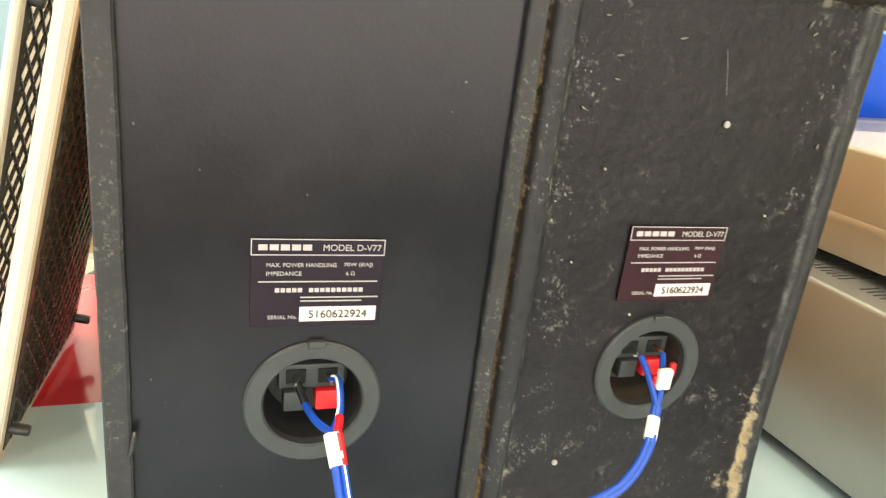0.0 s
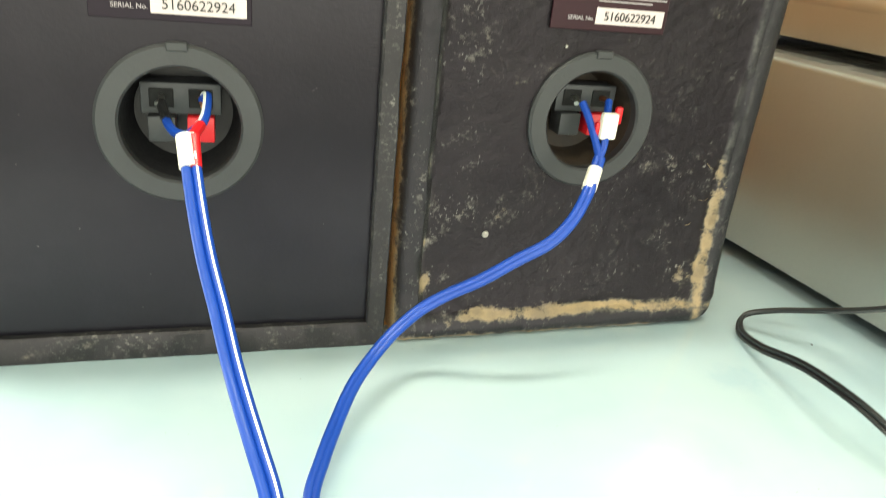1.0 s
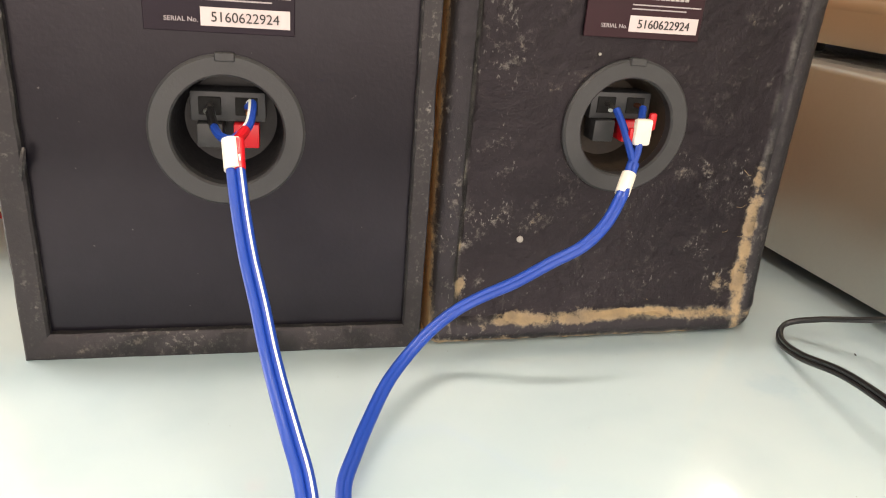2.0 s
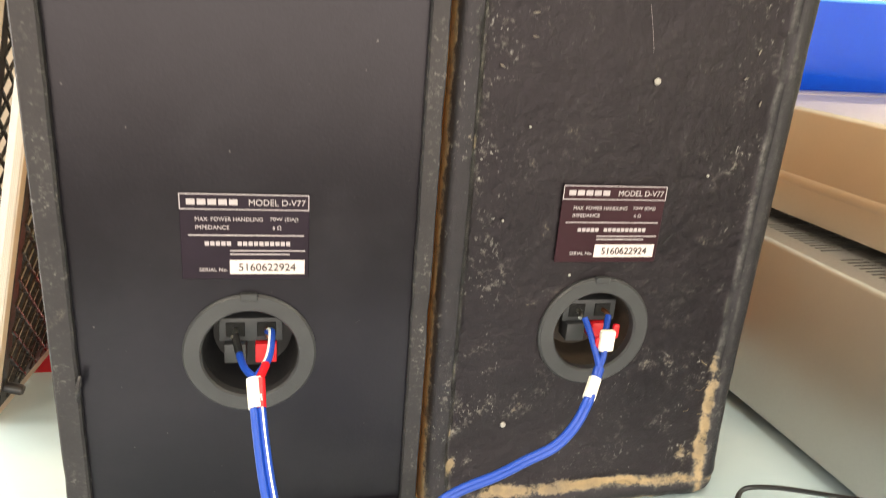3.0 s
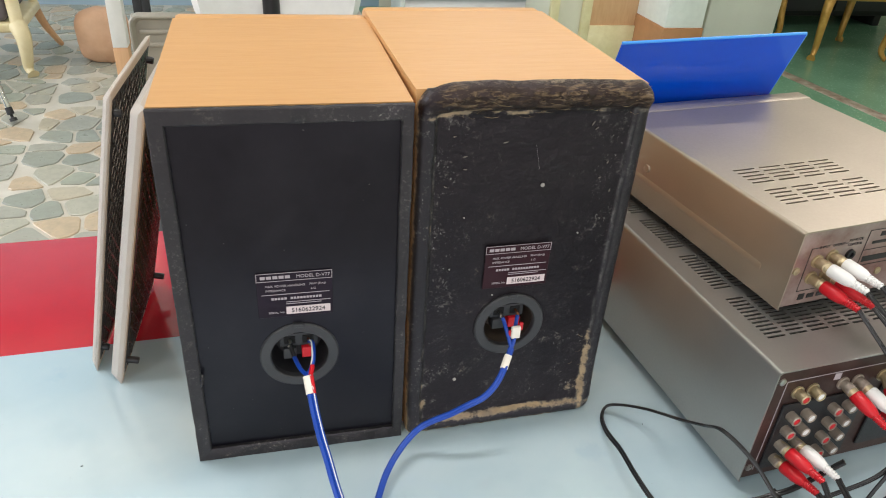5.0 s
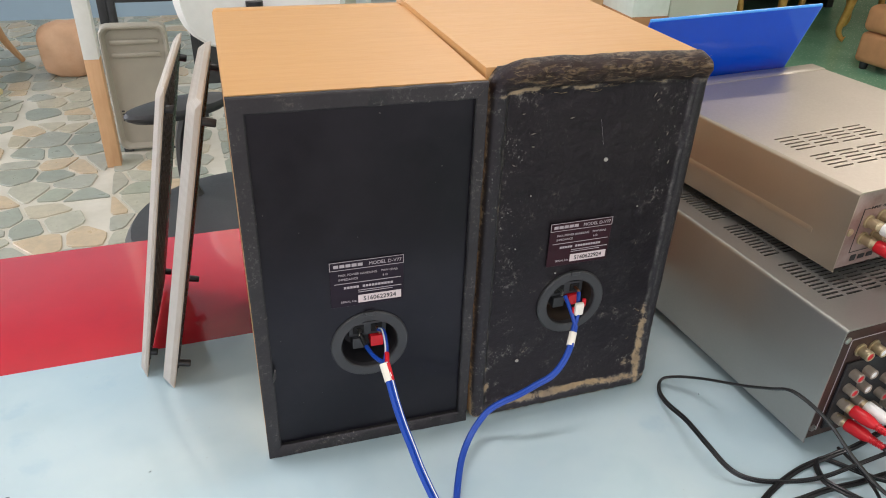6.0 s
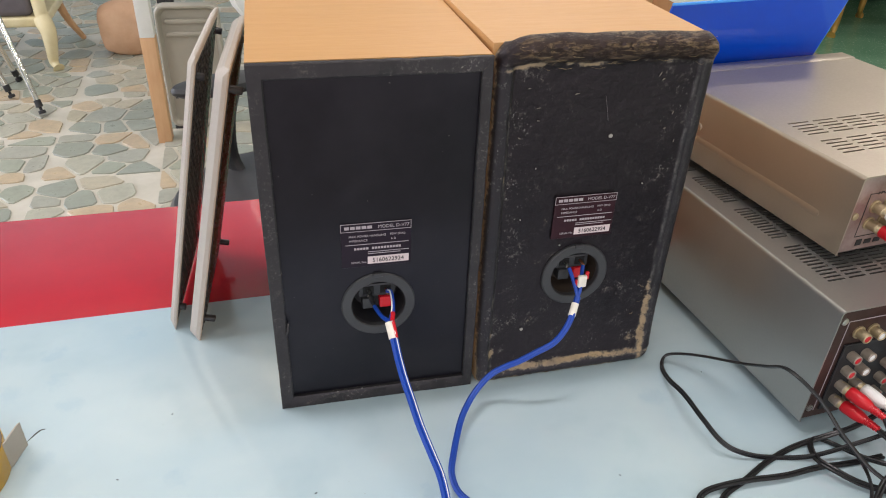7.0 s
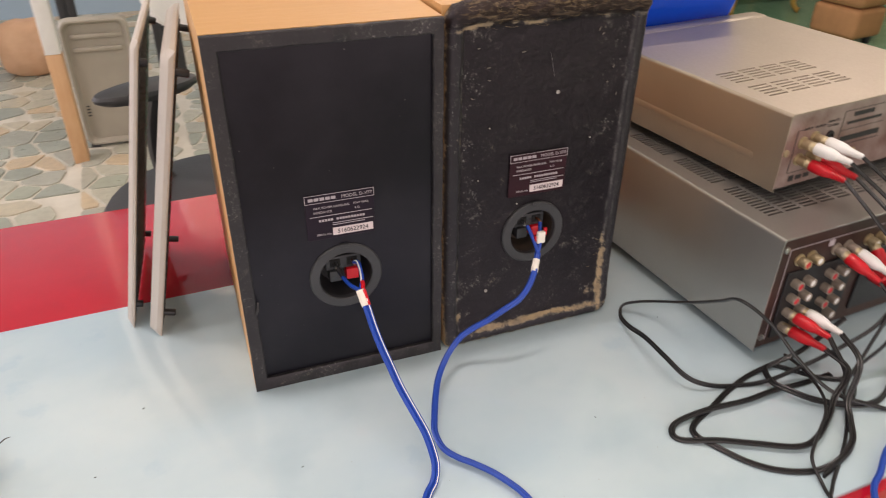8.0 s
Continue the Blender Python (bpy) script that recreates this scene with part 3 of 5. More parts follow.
def left_speaker():
    sp = thing("loudspeaker", pose(0, 0, T), "beech-veneered bookshelf loudspeaker with a black recessed back, standing upright", "loudspeaker", "pair of loudspeakers")
    part("cabinet", shell(SW, SH, SD), M_WOOD, sp, "beech-look vinyl cabinet")
    baffle(sp, SW, SH, SD)
    fl, fr, fb, ft = 0.0100, 0.0080, 0.0115, 0.0105
    o = [(0, 0), (SW, 0), (SW, SH), (0, SH)]
    i = [(fl, fb), (SW - fr, fb), (SW - fr, SH - ft), (fl, SH - ft)]
    frame_piece = thing("back_frame", pose(0, 0, 0), "", "")
    frame_piece.parent = sp
    for k, nm in enumerate(("bottom", "right", "top", "left")):
        bm = bmesh.new()
        a, b = k, (k + 1) % 4
        # subdivided mitred strip with a slightly uneven inner lip
        n = 40
        rows = []
        for s in range(n + 1):
            u = s / n
            po = Vector(o[a]).lerp(Vector(o[b]), u)
            pi = Vector(i[a]).lerp(Vector(i[b]), u)
            wob = 0.00035 * noise.noise(Vector((u * 23, k * 7.1, 0)))
            pi = pi + (pi - po).normalized() * wob
            po = po + (pi - po).normalized() * max(0, 0.0011 * noise.noise(Vector((u * 19, k * 3.3, 5))) - 0.0002)
            ys = (0.004, 0.0006, 0.0, 0.0, 0.0008, 0.0045)
            fs = (0.0, 0.0, 0.07, 0.9, 1.0, 1.0)
            rows.append([bm.verts.new((po.lerp(pi, f).x, y + 0.0003 * noise.noise(Vector((u * 30, f * 3, k))), po.lerp(pi, f).y)) for y, f in zip(ys, fs)])
        for r0, r1 in zip(rows, rows[1:]):
            for j in range(5):
                bm.faces.new((r0[j], r1[j], r1[j + 1], r0[j + 1]))
        bmesh.ops.recalc_face_normals(bm, faces=bm.faces[:])
        part("edge_strip", bm, M_EDGE, frame_piece)
    part("torn_flake", sweep(glide([(0.0088, -0.0002, 0.076), (0.0106, -0.0022, 0.083), (0.0114, -0.0010, 0.0885)], 4), lambda u: 0.0003 + 0.0009 * math.sin(math.pi * min(1, u * 0.8 + 0.1)), 6), M_EDGE, frame_piece, "lifted flake of black vinyl")
    part("back_panel", holed_board(0.008, SW - 0.006, 0.0036, 0.009, SH - 0.009, 0.081, 0.0950, 0.0225), M_PANEL, sp, "matt black back board, lightly dusty")
    label_plate(sp, 0.0540, 0.1685, 0.0032)
    terminal_cup(sp, 0.081, 0.0950, 0.0032)
    return sp


def right_speaker():
    w, h = 0.167, 0.294
    sp = thing("loudspeaker", pose(0.1640, 0.005, T, 0, 0, 1.2), "beech-veneered loudspeaker whose black back is swollen, chipped and stained", "loudspeaker", "pair of loudspeakers")
    part("cabinet", shell(w, h - 0.002, SD + 0.006, 0.012, 0.012), M_WOOD, sp, "beech-look vinyl cabinet")
    baffle(sp, w, h - 0.002, SD + 0.006)
    nx, nz = 110, 190
    bm = bmesh.new()
    layer = bm.verts.layers.float.new("wear")
    rims = bm.verts.layers.float.new("rim")
    strips = bm.verts.layers.float.new("strip")
    chafes = bm.verts.layers.float.new("chafe")
    lines = bm.verts.layers.float.new("line")
    grid = []

    def place(i, j):
        x, z = w * i / nx, h * j / nz
        # rounded outer corners
        for cx, cz, rad in ((w, 0, 0.014), (w, h, 0.011), (0, h, 0.017), (0, 0, 0.004)):
            a, b = (rad - abs(x - cx)) / rad, (rad - abs(z - cz)) / rad
            if a > 0 and b > 0:
                k = max(a, b) / math.hypot(a, b)
                x = cx + (rad - a * k * rad) * (1 if cx == 0 else -1)
                z = cz + (rad - b * k * rad) * (1 if cz == 0 else -1)
        return x, z
    for i in range(nx + 1):
        col = []
        for j in range(nz + 1):
            x, z = place(i, j)
            e = min(w * i / nx, w - w * i / nx, h * j / nz, h - h * j / nz)
            q = Vector((x * 60, z * 60, 0))
            n1, n2 = noise.noise(q), noise.noise(q * 4)
            rnd = 0.006
            y = rnd - math.sqrt(max(0, rnd ** 2 - (rnd - min(e, rnd)) ** 2))
            left, right, top, low = x, w - x, h - z, z
            edge_l = 0.0125 + 0.0016 * noise.noise(Vector((z * 40, 1, 0)))
            edge_t = 0.0165 + 0.0022 * noise.noise(Vector((x * 50, 3, 0)))
            edge_r = 0.0125 + 0.0012 * noise.noise(Vector((z * 40, 5, 0)))
            edge_b = 0.0115 + 0.0018 * noise.noise(Vector((x * 50, 7, 0)))
            inside = min(left - edge_l, top - edge_t, right - edge_r, low - edge_b)
            y += 0.0032 / (1 + math.exp(-max(-40, min(40, inside / 0.0006))))
            y += 0.0016 * math.exp(-(inside / 0.0011) ** 2) * (0.6 + 0.6 * n1)
            # swollen top edge
            sw = math.exp(-((top - 0.007) / 0.0065) ** 2) * min(1, max(0, (left - 0.004) / 0.02))
            y -= sw * (0.0046 + 0.0024 * n1 + 0.0022 * n2)
            # the foot bulges out
            y -= 0.0068 * math.exp(-low / 0.022)
            # chips along the foot and the lower corner
            foot = math.exp(-((low - 0.0105 - 0.0022 * n1) / 0.0026) ** 2) * (0.25 + 0.8 * min(1, max(0, (left - 0.012) / 0.03)))
            corner = math.exp(-((right - 0.0125 - 0.0025 * n1) / 0.0027) ** 2) * min(1, max(0, (0.088 + 0.012 * n1 - low) / 0.02))
            lower_l = math.exp(-((left - 0.0135) / 0.0025) ** 2) * math.exp(-((low - 0.027) / 0.005) ** 2)
            spread_c = 0.4 * math.exp(-((right - 0.019) / 0.009) ** 2 - ((low - 0.024) / 0.012) ** 2)
            crack = 0.8 * math.exp(-((top - edge_t - 0.0012) / 0.0012) ** 2) * (0.35 + 1.1 * n1 + (0.5 if left < 0.035 else 0))
            skin = 0.42 * math.exp(-((top - 0.0002) / 0.0012) ** 2)
            crease = 0.4 * math.exp(-((left - edge_l) / 0.0006) ** 2) * (0.5 + 1.2 * n1)
            rim = 0.7 * math.exp(-(left / 0.0008) ** 2) + 0.6 * math.exp(-(left / 0.0035) ** 2) * max(0, 1 - low / 0.06)
            under = 0.85 * math.exp(-(low / 0.0026) ** 2) * min(1, max(0, (right - 0.02) / 0.02))
            wear = max(foot * (0.8 + 0.5 * n1), corner * (0.9 + 0.3 * n2), lower_l, spread_c * (0.7 + n2), crack, skin, rim, crease, under)
            y += 0.0009 * wear * n2 + 0.0006 * max(foot, corner) + 0.00022 * n2 + 0.0003 * n1
            hump = min(1, max(0, (left - 0.003) / 0.02)) * (0.62 + 0.38 * math.cos(min(1, max(0, left - 0.055) / 0.105) * math.pi / 2)) * min(1, right / 0.012)
            v = bm.verts.new((x, y, z + hump * (0.0052 + 0.0012 * n1) * max(0, 1 - top / 0.024)))
            v[layer] = wear
            v[lines] = max(0.7 * math.exp(-((right - edge_r) / 0.0006) ** 2), 0.4 * math.exp(-((right - edge_r + 0.004) / 0.0007) ** 2), 0.45 * math.exp(-((left - edge_l) / 0.0006) ** 2)) if top > edge_t else 0.0
            v[rims] = min(1.0, sw * 1.5) if top < edge_t + 0.001 else 0.0
            v[strips] = 1.0 if inside < 0 and top > edge_t else 0.0
            v[chafes] = min(1.0, math.exp(-((left - 0.02) / 0.012) ** 2) + 0.9 * math.exp(-((right - 0.022) / 0.012) ** 2) * (1.0 if top < 0.13 else 0.35) + 0.8 * math.exp(-((right - 0.03) / 0.02) ** 2 - ((low - 0.03) / 0.02) ** 2) + (0.35 if low < 0.09 else 0) + (0.45 if left < edge_l else 0))
            col.append(v)
        grid.append(col)
    for i in range(nx):
        for j in range(nz):
            bm.faces.new((grid[i][j], grid[i + 1][j], grid[i + 1][j + 1], grid[i][j + 1]))
    # skirt back to the wood
    loop = [grid[i][0] for i in range(nx + 1)] + [grid[nx][j] for j in range(1, nz + 1)] + [grid[i][nz] for i in range(nx - 1, -1, -1)] + [grid[0][j] for j in range(nz - 1, 0, -1)]
    back = [bm.verts.new((v.co.x, 0.0125, min(v.co.z, h - 0.0015))) for v in loop]
    for v in back:
        v[layer] = 0.8 if v.co.x < 0.004 else 0.5
    for k in range(len(loop)):
        k2 = (k + 1) % len(loop)
        bm.faces.new((loop[k], back[k], back[k2], loop[k2]))
    bmesh.ops.recalc_face_normals(bm, faces=bm.faces[:])
    # opening for the terminal cup
    cx, cz = 0.0814, 0.1000
    gone = [f for f in bm.faces if (f.calc_center_median().x - cx) ** 2 + (f.calc_center_median().z - cz) ** 2 < 0.0225 ** 2]
    bmesh.ops.delete(bm, geom=gone, context="FACES")
    part("back_board", bm, M_WORN, sp, "swollen black fibreboard back with bare tan chips")
    rng = random.Random(5)
    bm = bmesh.new()
    for _ in range(75):
        if rng.random() < 0.65:
            x, z = rng.uniform(0.012, w - 0.014), h - rng.uniform(0.001, 0.0165)
            y, ln = -0.0035, rng.uniform(0.003, 0.011)
        else:
            x, z = rng.choice([(rng.uniform(0.012, w - 0.01), rng.uniform(0.008, 0.02)), (w - rng.uniform(0.01, 0.028), rng.uniform(0.01, 0.09))])
            y, ln = 0.0008, rng.uniform(0.002, 0.006)
        a = rng.gauss(0, 0.22)
        p = [(x, y, z), (x + ln / 2 * math.cos(a), y - 0.0008, z + ln / 2 * math.sin(a) + rng.uniform(-0.001, 0.001)), (x + ln * math.cos(a), y + 0.0004, z + ln * math.sin(a))]
        join(bm, sweep(glide(p, 3), rng.uniform(0.00004, 0.00010), 4))
    tagged(part("fibre_splinters", bm, surface("bare_fibre", (0.42, 0.31, 0.17), 0.8), sp, "loose pale fibres along the torn edges"), kind="stuff")
    drop = surface("dried_grey_drop", lin(170, 165, 158), 0.6)
    for x, z, r in ((0.0918, 0.2222, 0.0017), (0.0385, 0.0485, 0.0016), (0.063, 0.130, 0.0007), (0.027, 0.157, 0.0006), (0.126, 0.18, 0.0007), (0.035, 0.20, 0.0006)):
        part("paint_spot", lathe([(r, -0.0003), (r * 0.9, 0.0004), (r * 0.3, 0.0007)], pose(x + 0.0015, 0.0022, z, 90, 0, 0), 9), drop, sp)
    smudge = surface("pale_scuff", lin(120, 112, 104), 0.7)
    for x, z, ln, an in ((0.124, 0.266, 0.004, 60), (0.127, 0.263, 0.003, 35), (0.141, 0.236, 0.003, 70), (0.136, 0.225, 0.0025, 20), (0.147, 0.213, 0.003, 80), (0.032, 0.247, 0.0035, 10), (0.033, 0.238, 0.003, -8), (0.020, 0.226, 0.003, -30), (0.024, 0.262, 0.0025, 5), (0.06, 0.256, 0.004, 12)):
        c, q = math.cos(radians(an)), math.sin(radians(an))
        part("scuff", sweep(glide([(x, 0.0023, z), (x + ln * 0.5 * c - 0.0003, 0.0022, z + ln * 0.5 * q), (x + ln * c, 0.0024, z + ln * q)], 3), lambda u: 0.0001 + 0.0004 * math.sin(math.pi * u), 5), smudge, sp)
    part("scratch", sweep(glide([(0.0840, 0.0019, 0.254), (0.0865, 0.0019, 0.245), (0.0890, 0.0019, 0.2345)], 3), 0.00006, 4), M_PRINT, sp)
    label_plate(sp, 0.0555, 0.1745, 0.0016, 0.0515, material=M_LABEL_B)
    terminal_cup(sp, cx, cz, 0.0018, surface("dusty_brown_plastic", (0.045, 0.03, 0.018), 0.6, 0, (0.016, 0.013, 0.011), 70, 500, 0.15))
    return sp


left_speaker()
right_speaker()


# ---- blue speaker leads ----
def lead(name, pts, up, label, tapes, split, ends, under=1, half=0.0015, striped=True):
    """Flat twin lead: two blue strands, one with a white stripe; it forks at the top into the terminals."""
    root = thing(name, pose(0, 0, 0), label, "cable", "blue speaker leads")
    line = glide(pts, 8)
    for s in (-1, 1):
        st = part("strand", sweep(line, 0.00165, 16, s * half, up), M_BLUE, root)
        tip = glide([ends[0 if s < 0 else 1], *split[0 if s < 0 else 1], pts[0]], 6)
        part("forked_end", sweep(tip, 0.0016, 8, 0, up), M_BLUE, root)
    if striped:
        part("white_stripe", sweep(line, 0.0006, 6, -0.0017, up, 0.0012 * under), M_WHITE, root, "white stripe along the lead")
    for a, b, mat, r in tapes:
        part("tape_wrap", sweep([Vector(a), Vector(a).lerp(Vector(b), 0.5), Vector(b)], r, 14, 0, up, 0, 0.7), mat, root, "masking tape wrapped round the lead" if mat == M_TAPE else "red tape tag")
    return root


left_lead = lead("speaker_lead", [(0.0848, -0.027, 0.8497), (0.0862, -0.038, 0.8425), (0.088, -0.047, 0.831), (0.0905, -0.057, 0.8195), (0.094, -0.068, 0.808), (0.097, -0.0795, 0.798), (0.100, -0.091, 0.791),
                      (0.1035, -0.1035, 0.784), (0.1065, -0.113, 0.777), (0.108, -0.122, 0.769), (0.108, -0.13, 0.761), (0.104, -0.138, 0.7545), (0.094, -0.15, 0.7535), (0.07, -0.19, 0.7535), (0.03, -0.26, 0.7535)],
     (0, -0.6, 0.8), "flat blue speaker lead with white stripe and taped fork",
     [((0.0842, -0.0275, 0.8498), (0.0856, -0.0382, 0.8426), M_TAPE, 0.0031), ((0.0868, -0.028, 0.8502), (0.0876, -0.0384, 0.843), M_REDPL, 0.0019)],
     [[(0.0765, -0.002, 0.8485), (0.080, -0.016, 0.8480)], [(0.0905, 0.0, 0.8565), (0.0895, -0.014, 0.8515)]],
     [(0.0745, 0.006, 0.8525), (0.0885, 0.007, 0.8535)])
fork = glide([(0.0885, 0.007, 0.8535), (0.0905, 0.0, 0.8565), (0.0895, -0.014, 0.8515), (0.0848, -0.027, 0.8497)], 6)
part("fork_stripe", sweep(fork[2:-4], 0.0007, 6, 0.0, (0, -0.6, 0.8), 0.0012), M_WHITE, left_lead, "white stripe on one forked wire")
part("fork_tape", sweep(glide([(0.0886, -0.0185, 0.8511), (0.0878, -0.0222, 0.8507), (0.0864, -0.0275, 0.8500)], 4), 0.0018, 10), M_REDPL, left_lead, "red tape on one forked wire")
part("fork_sleeve", sweep(glide([(0.0745, 0.006, 0.8525), (0.0758, 0.001, 0.8500), (0.0768, -0.0035, 0.8484)], 4), 0.0018, 10), M_BLACKC, left_lead, "black sleeve on one forked wire")
right_lead = lead("speaker_lead", [(0.2435, -0.0075, 0.8385), (0.2385, -0.0145, 0.8330), (0.2330, -0.0220, 0.8280), (0.2265, -0.026, 0.8185), (0.217, -0.029, 0.8105), (0.205, -0.028, 0.803), (0.192, -0.0255, 0.7935), (0.179, -0.0225, 0.7855),
                      (0.169, -0.0225, 0.7795), (0.158, -0.029, 0.7745), (0.148, -0.038, 0.7695), (0.1385, -0.051, 0.766), (0.131, -0.066, 0.763), (0.124, -0.083, 0.761), (0.119, -0.098, 0.759), (0.120, -0.113, 0.757),
                      (0.127, -0.124, 0.756), (0.137, -0.134, 0.7555), (0.150, -0.151, 0.755), (0.161, -0.177, 0.7545), (0.168, -0.23, 0.7535), (0.15, -0.30, 0.7535)],
     (0, -0.1, 1), "flat twin blue speaker lead curving down to the table",
     [((0.2402, -0.0118, 0.8354), (0.2345, -0.0199, 0.8294), M_TAPE, 0.0030),],
     [[(0.2405, 0.001, 0.852), (0.2425, -0.004, 0.844)], [(0.2475, -0.0005, 0.853), (0.2462, -0.0045, 0.844)]],
     [(0.2390, 0.007, 0.858), (0.2510, 0.007, 0.859)], -1, 0.0009, False)
part("paper_tag", box(0.2434, 0.2508, -0.0052, -0.0016, 0.8455, 0.8565, 0.0011), M_TAPE, right_lead, "cream tape tag folded round one wire")
part("tag_end", box(0.2417, 0.2440, -0.0034, -0.0010, 0.8460, 0.8525, 0.0009), M_REDPL, right_lead, "red tape end")
part("tag_end", box(0.2500, 0.2532, -0.0030, -0.0006, 0.8515, 0.8588, 0.0009), M_REDPL, right_lead, "red tape end")


# ---- two stacked hi-fi boxes ----
def slots(cols, rows, w, d):
    return [(x, x + w, y, y + d) for x in cols for y in rows]


def jack(parent, x, z, y, shell_mat, core_mat):
    j = part("phono_jack", lathe([(0.0056, 0), (0.0056, 0.0012), (0.0042, 0.0014), (0.0042, 0.0095), (0.0036, 0.010), (0.0030, 0.0098), (0.0028, 0.004)], Matrix.Translation((x, y, z)) @ pose(0, 0, 0, 90, 0, 0), 18), shell_mat, parent)
    part("core", lathe([(0.0031, 0.006), (0.0031, 0.0092), (0.0011, 0.0094)], Matrix.Translation((x, y, z)) @ pose(0, 0, 0, 90, 0, 0), 14), core_mat, j)


def plug(at, way, mat, label):
    """A phono plug in its jack: brass collar, tapered body, ribbed sleeve."""
    a = Vector(at)
    m = along(a, a + Vector(way)) @ Matrix.Scale(0.85, 4)
    root = thing("phono_plug", m, label, "audio plug", "phono plugs")
    part("collar", lathe([(0.0050, 0), (0.0052, 0.001), (0.0052, 0.009), (0.0047, 0.010)], None, 18), M_BRASS, root, "tarnished brass collar")
    part("body", lathe([(0.0052, 0.009), (0.0062, 0.0105), (0.0062, 0.022), (0.0056, 0.027), (0.0044, 0.031)], None, 20), mat, root)
    prof = []
    for k in range(6):
        z = 0.031 + k * 0.0024
        r = 0.0042 - k * 0.0002
        prof += [(r, z), (r, z + 0.0014), (r - 0.0009, z + 0.0015), (r - 0.0009, z + 0.0023)]
    part("ribbed_sleeve", lathe(prof, None, 16), mat, root)
    return m @ Vector((0, 0, 0.045))


def hifi_box(name, m, w, d, h, metal, rear_mat, holes, label, feet):
    root = thing(name, m, label, "hi-fi unit")
    t = 0.0012
    part("top_panel", plate(0.003, w - 0.003, 0.0, d, h, t, holes), metal, root, "perforated metal lid")
    # rounded shoulders and sides of the folded hood
    for s in (0, 1):
        pts = [(0.003, h), (0.0015, h - 0.0004), (0.0005, h - 0.0014), (0, h - 0.003), (0, 0.002), (0.001, 0.0)]
        pts = [(x if s == 0 else w - x, z) for x, z in pts]
        bm = bmesh.new()
        r0 = [bm.verts.new((x, 0.0, z)) for x, z in pts]
        r1 = [bm.verts.new((x, d, z)) for x, z in pts]
        r2 = [bm.verts.new((x + (t if s == 0 else -t), 0.0, z - (t if z > h - 0.002 else 0))) for x, z in pts]
        r3 = [bm.verts.new((x + (t if s == 0 else -t), d, z - (t if z > h - 0.002 else 0))) for x, z in pts]
        for k in range(len(pts) - 1):
            bm.faces.new((r0[k], r0[k + 1], r1[k + 1], r1[k]))
            bm.faces.new((r2[k], r3[k], r3[k + 1], r2[k + 1]))
            bm.faces.new((r0[k], r2[k], r2[k + 1], r0[k + 1]))
        bmesh.ops.recalc_face_normals(bm, faces=bm.faces[:])
        part("side_panel", bm, metal, root)
    part("rear_panel", box(0.0025, w - 0.0025, 0.0025, 0.004, 0.001, h - 0.0022), rear_mat, root, "tarnished rear connection panel")
    # solid near-black block painting the shade seen through the vent slots
    part("unlit_block", box(0.0025, w - 0.0025, 0.0045, d - 0.001, 0.0008, h - 0.012), M_HOLE, root)
    part("front_panel", box(-0.001, w + 0.001, d, d + 0.022, -0.001, h + 0.001, 0.003), metal, root)
    for fx in (0.03, w - 0.03):
        for fy in (0.03, d - 0.03):
            part("foot", lathe([(0.012, -feet), (0.013, -feet + 0.002), (0.013, 0.001)], pose(fx, fy, 0), 20), M_BLACKPL, root)
    return root


AW, AD, AH = 0.275, 0.33, 0.112
ya = [0.036 + g * 0.067 + k * 0.0046 for g in range(4) for k in range(12)]
amp = hifi_box("amplifier", pose(0.4095, -0.1025, T + 0.009, 0, 0, 4.5), AW, AD, AH, M_GUN, M_REAR2,
               slots([0.019 + k * 0.0205 for k in range(11)], ya, 0.0165, 0.0020), "dull silver metal amplifier with vent slots, standing on the table", 0.009)
for x, z, k in [(0.0265, 0.0865, 0), (0.0405, 0.0865, 0)] + [(x, z, 1) for x in (0.0265, 0.0405) for z in (0.0650, 0.0505, 0.0355, 0.0205)] + [(x, z, 1) for x in (0.066, 0.080) for z in (0.0650, 0.0505, 0.0355, 0.0205)] + [(0.069, 0.0865, 1), (0.083, 0.0865, 1), (0.108, 0.0865, 0), (0.122, 0.0865, 0)]:
    jack(amp, x, z, 0.0025, M_BRASS if k == 0 else M_JACK, M_REDPL if x in (0.0265, 0.066, 0.069) else M_WHITE)
part("jack_plate", box(0.017, 0.098, 0.0005, 0.0026, 0.009, 0.076, 0.0005, 1), M_BLACKPL, amp)
part("terminal_bay", box(0.112, 0.25, 0.0002, 0.0026, 0.012, 0.076, 0.0008, 1), M_BLACKPL, amp)
for k in range(4):
    part("binding_post", lathe([(0.006, 0), (0.006, 0.012), (0.0045, 0.013), (0.0045, 0.018)], pose(0.13 + 0.027 * k, 0.0, 0.045, 90, 0, 0), 14), M_REDPL if k % 2 == 0 else M_BLACKPL, amp)
for a, b, c, d in ((0.013, 0.165, 0.0985, 0.0990), (0.013, 0.0135, 0.008, 0.0985)):
    part("printed_rule", box(a, b, 0.0021, 0.0026, c, d), M_PRINT, amp)
part("printed_mark", box(0.058, 0.064, 0.0020, 0.0026, 0.0915, 0.0975), M_PRINT, amp)
for sx, sz in ((0.008, 0.1), (0.008, 0.012)):
    part("screw", lathe([(0.0032, 0), (0.003, 0.0012), (0.0012, 0.0018)], pose(sx, 0.0025, sz, 90, 0, 0), 14), M_STEEL, amp)

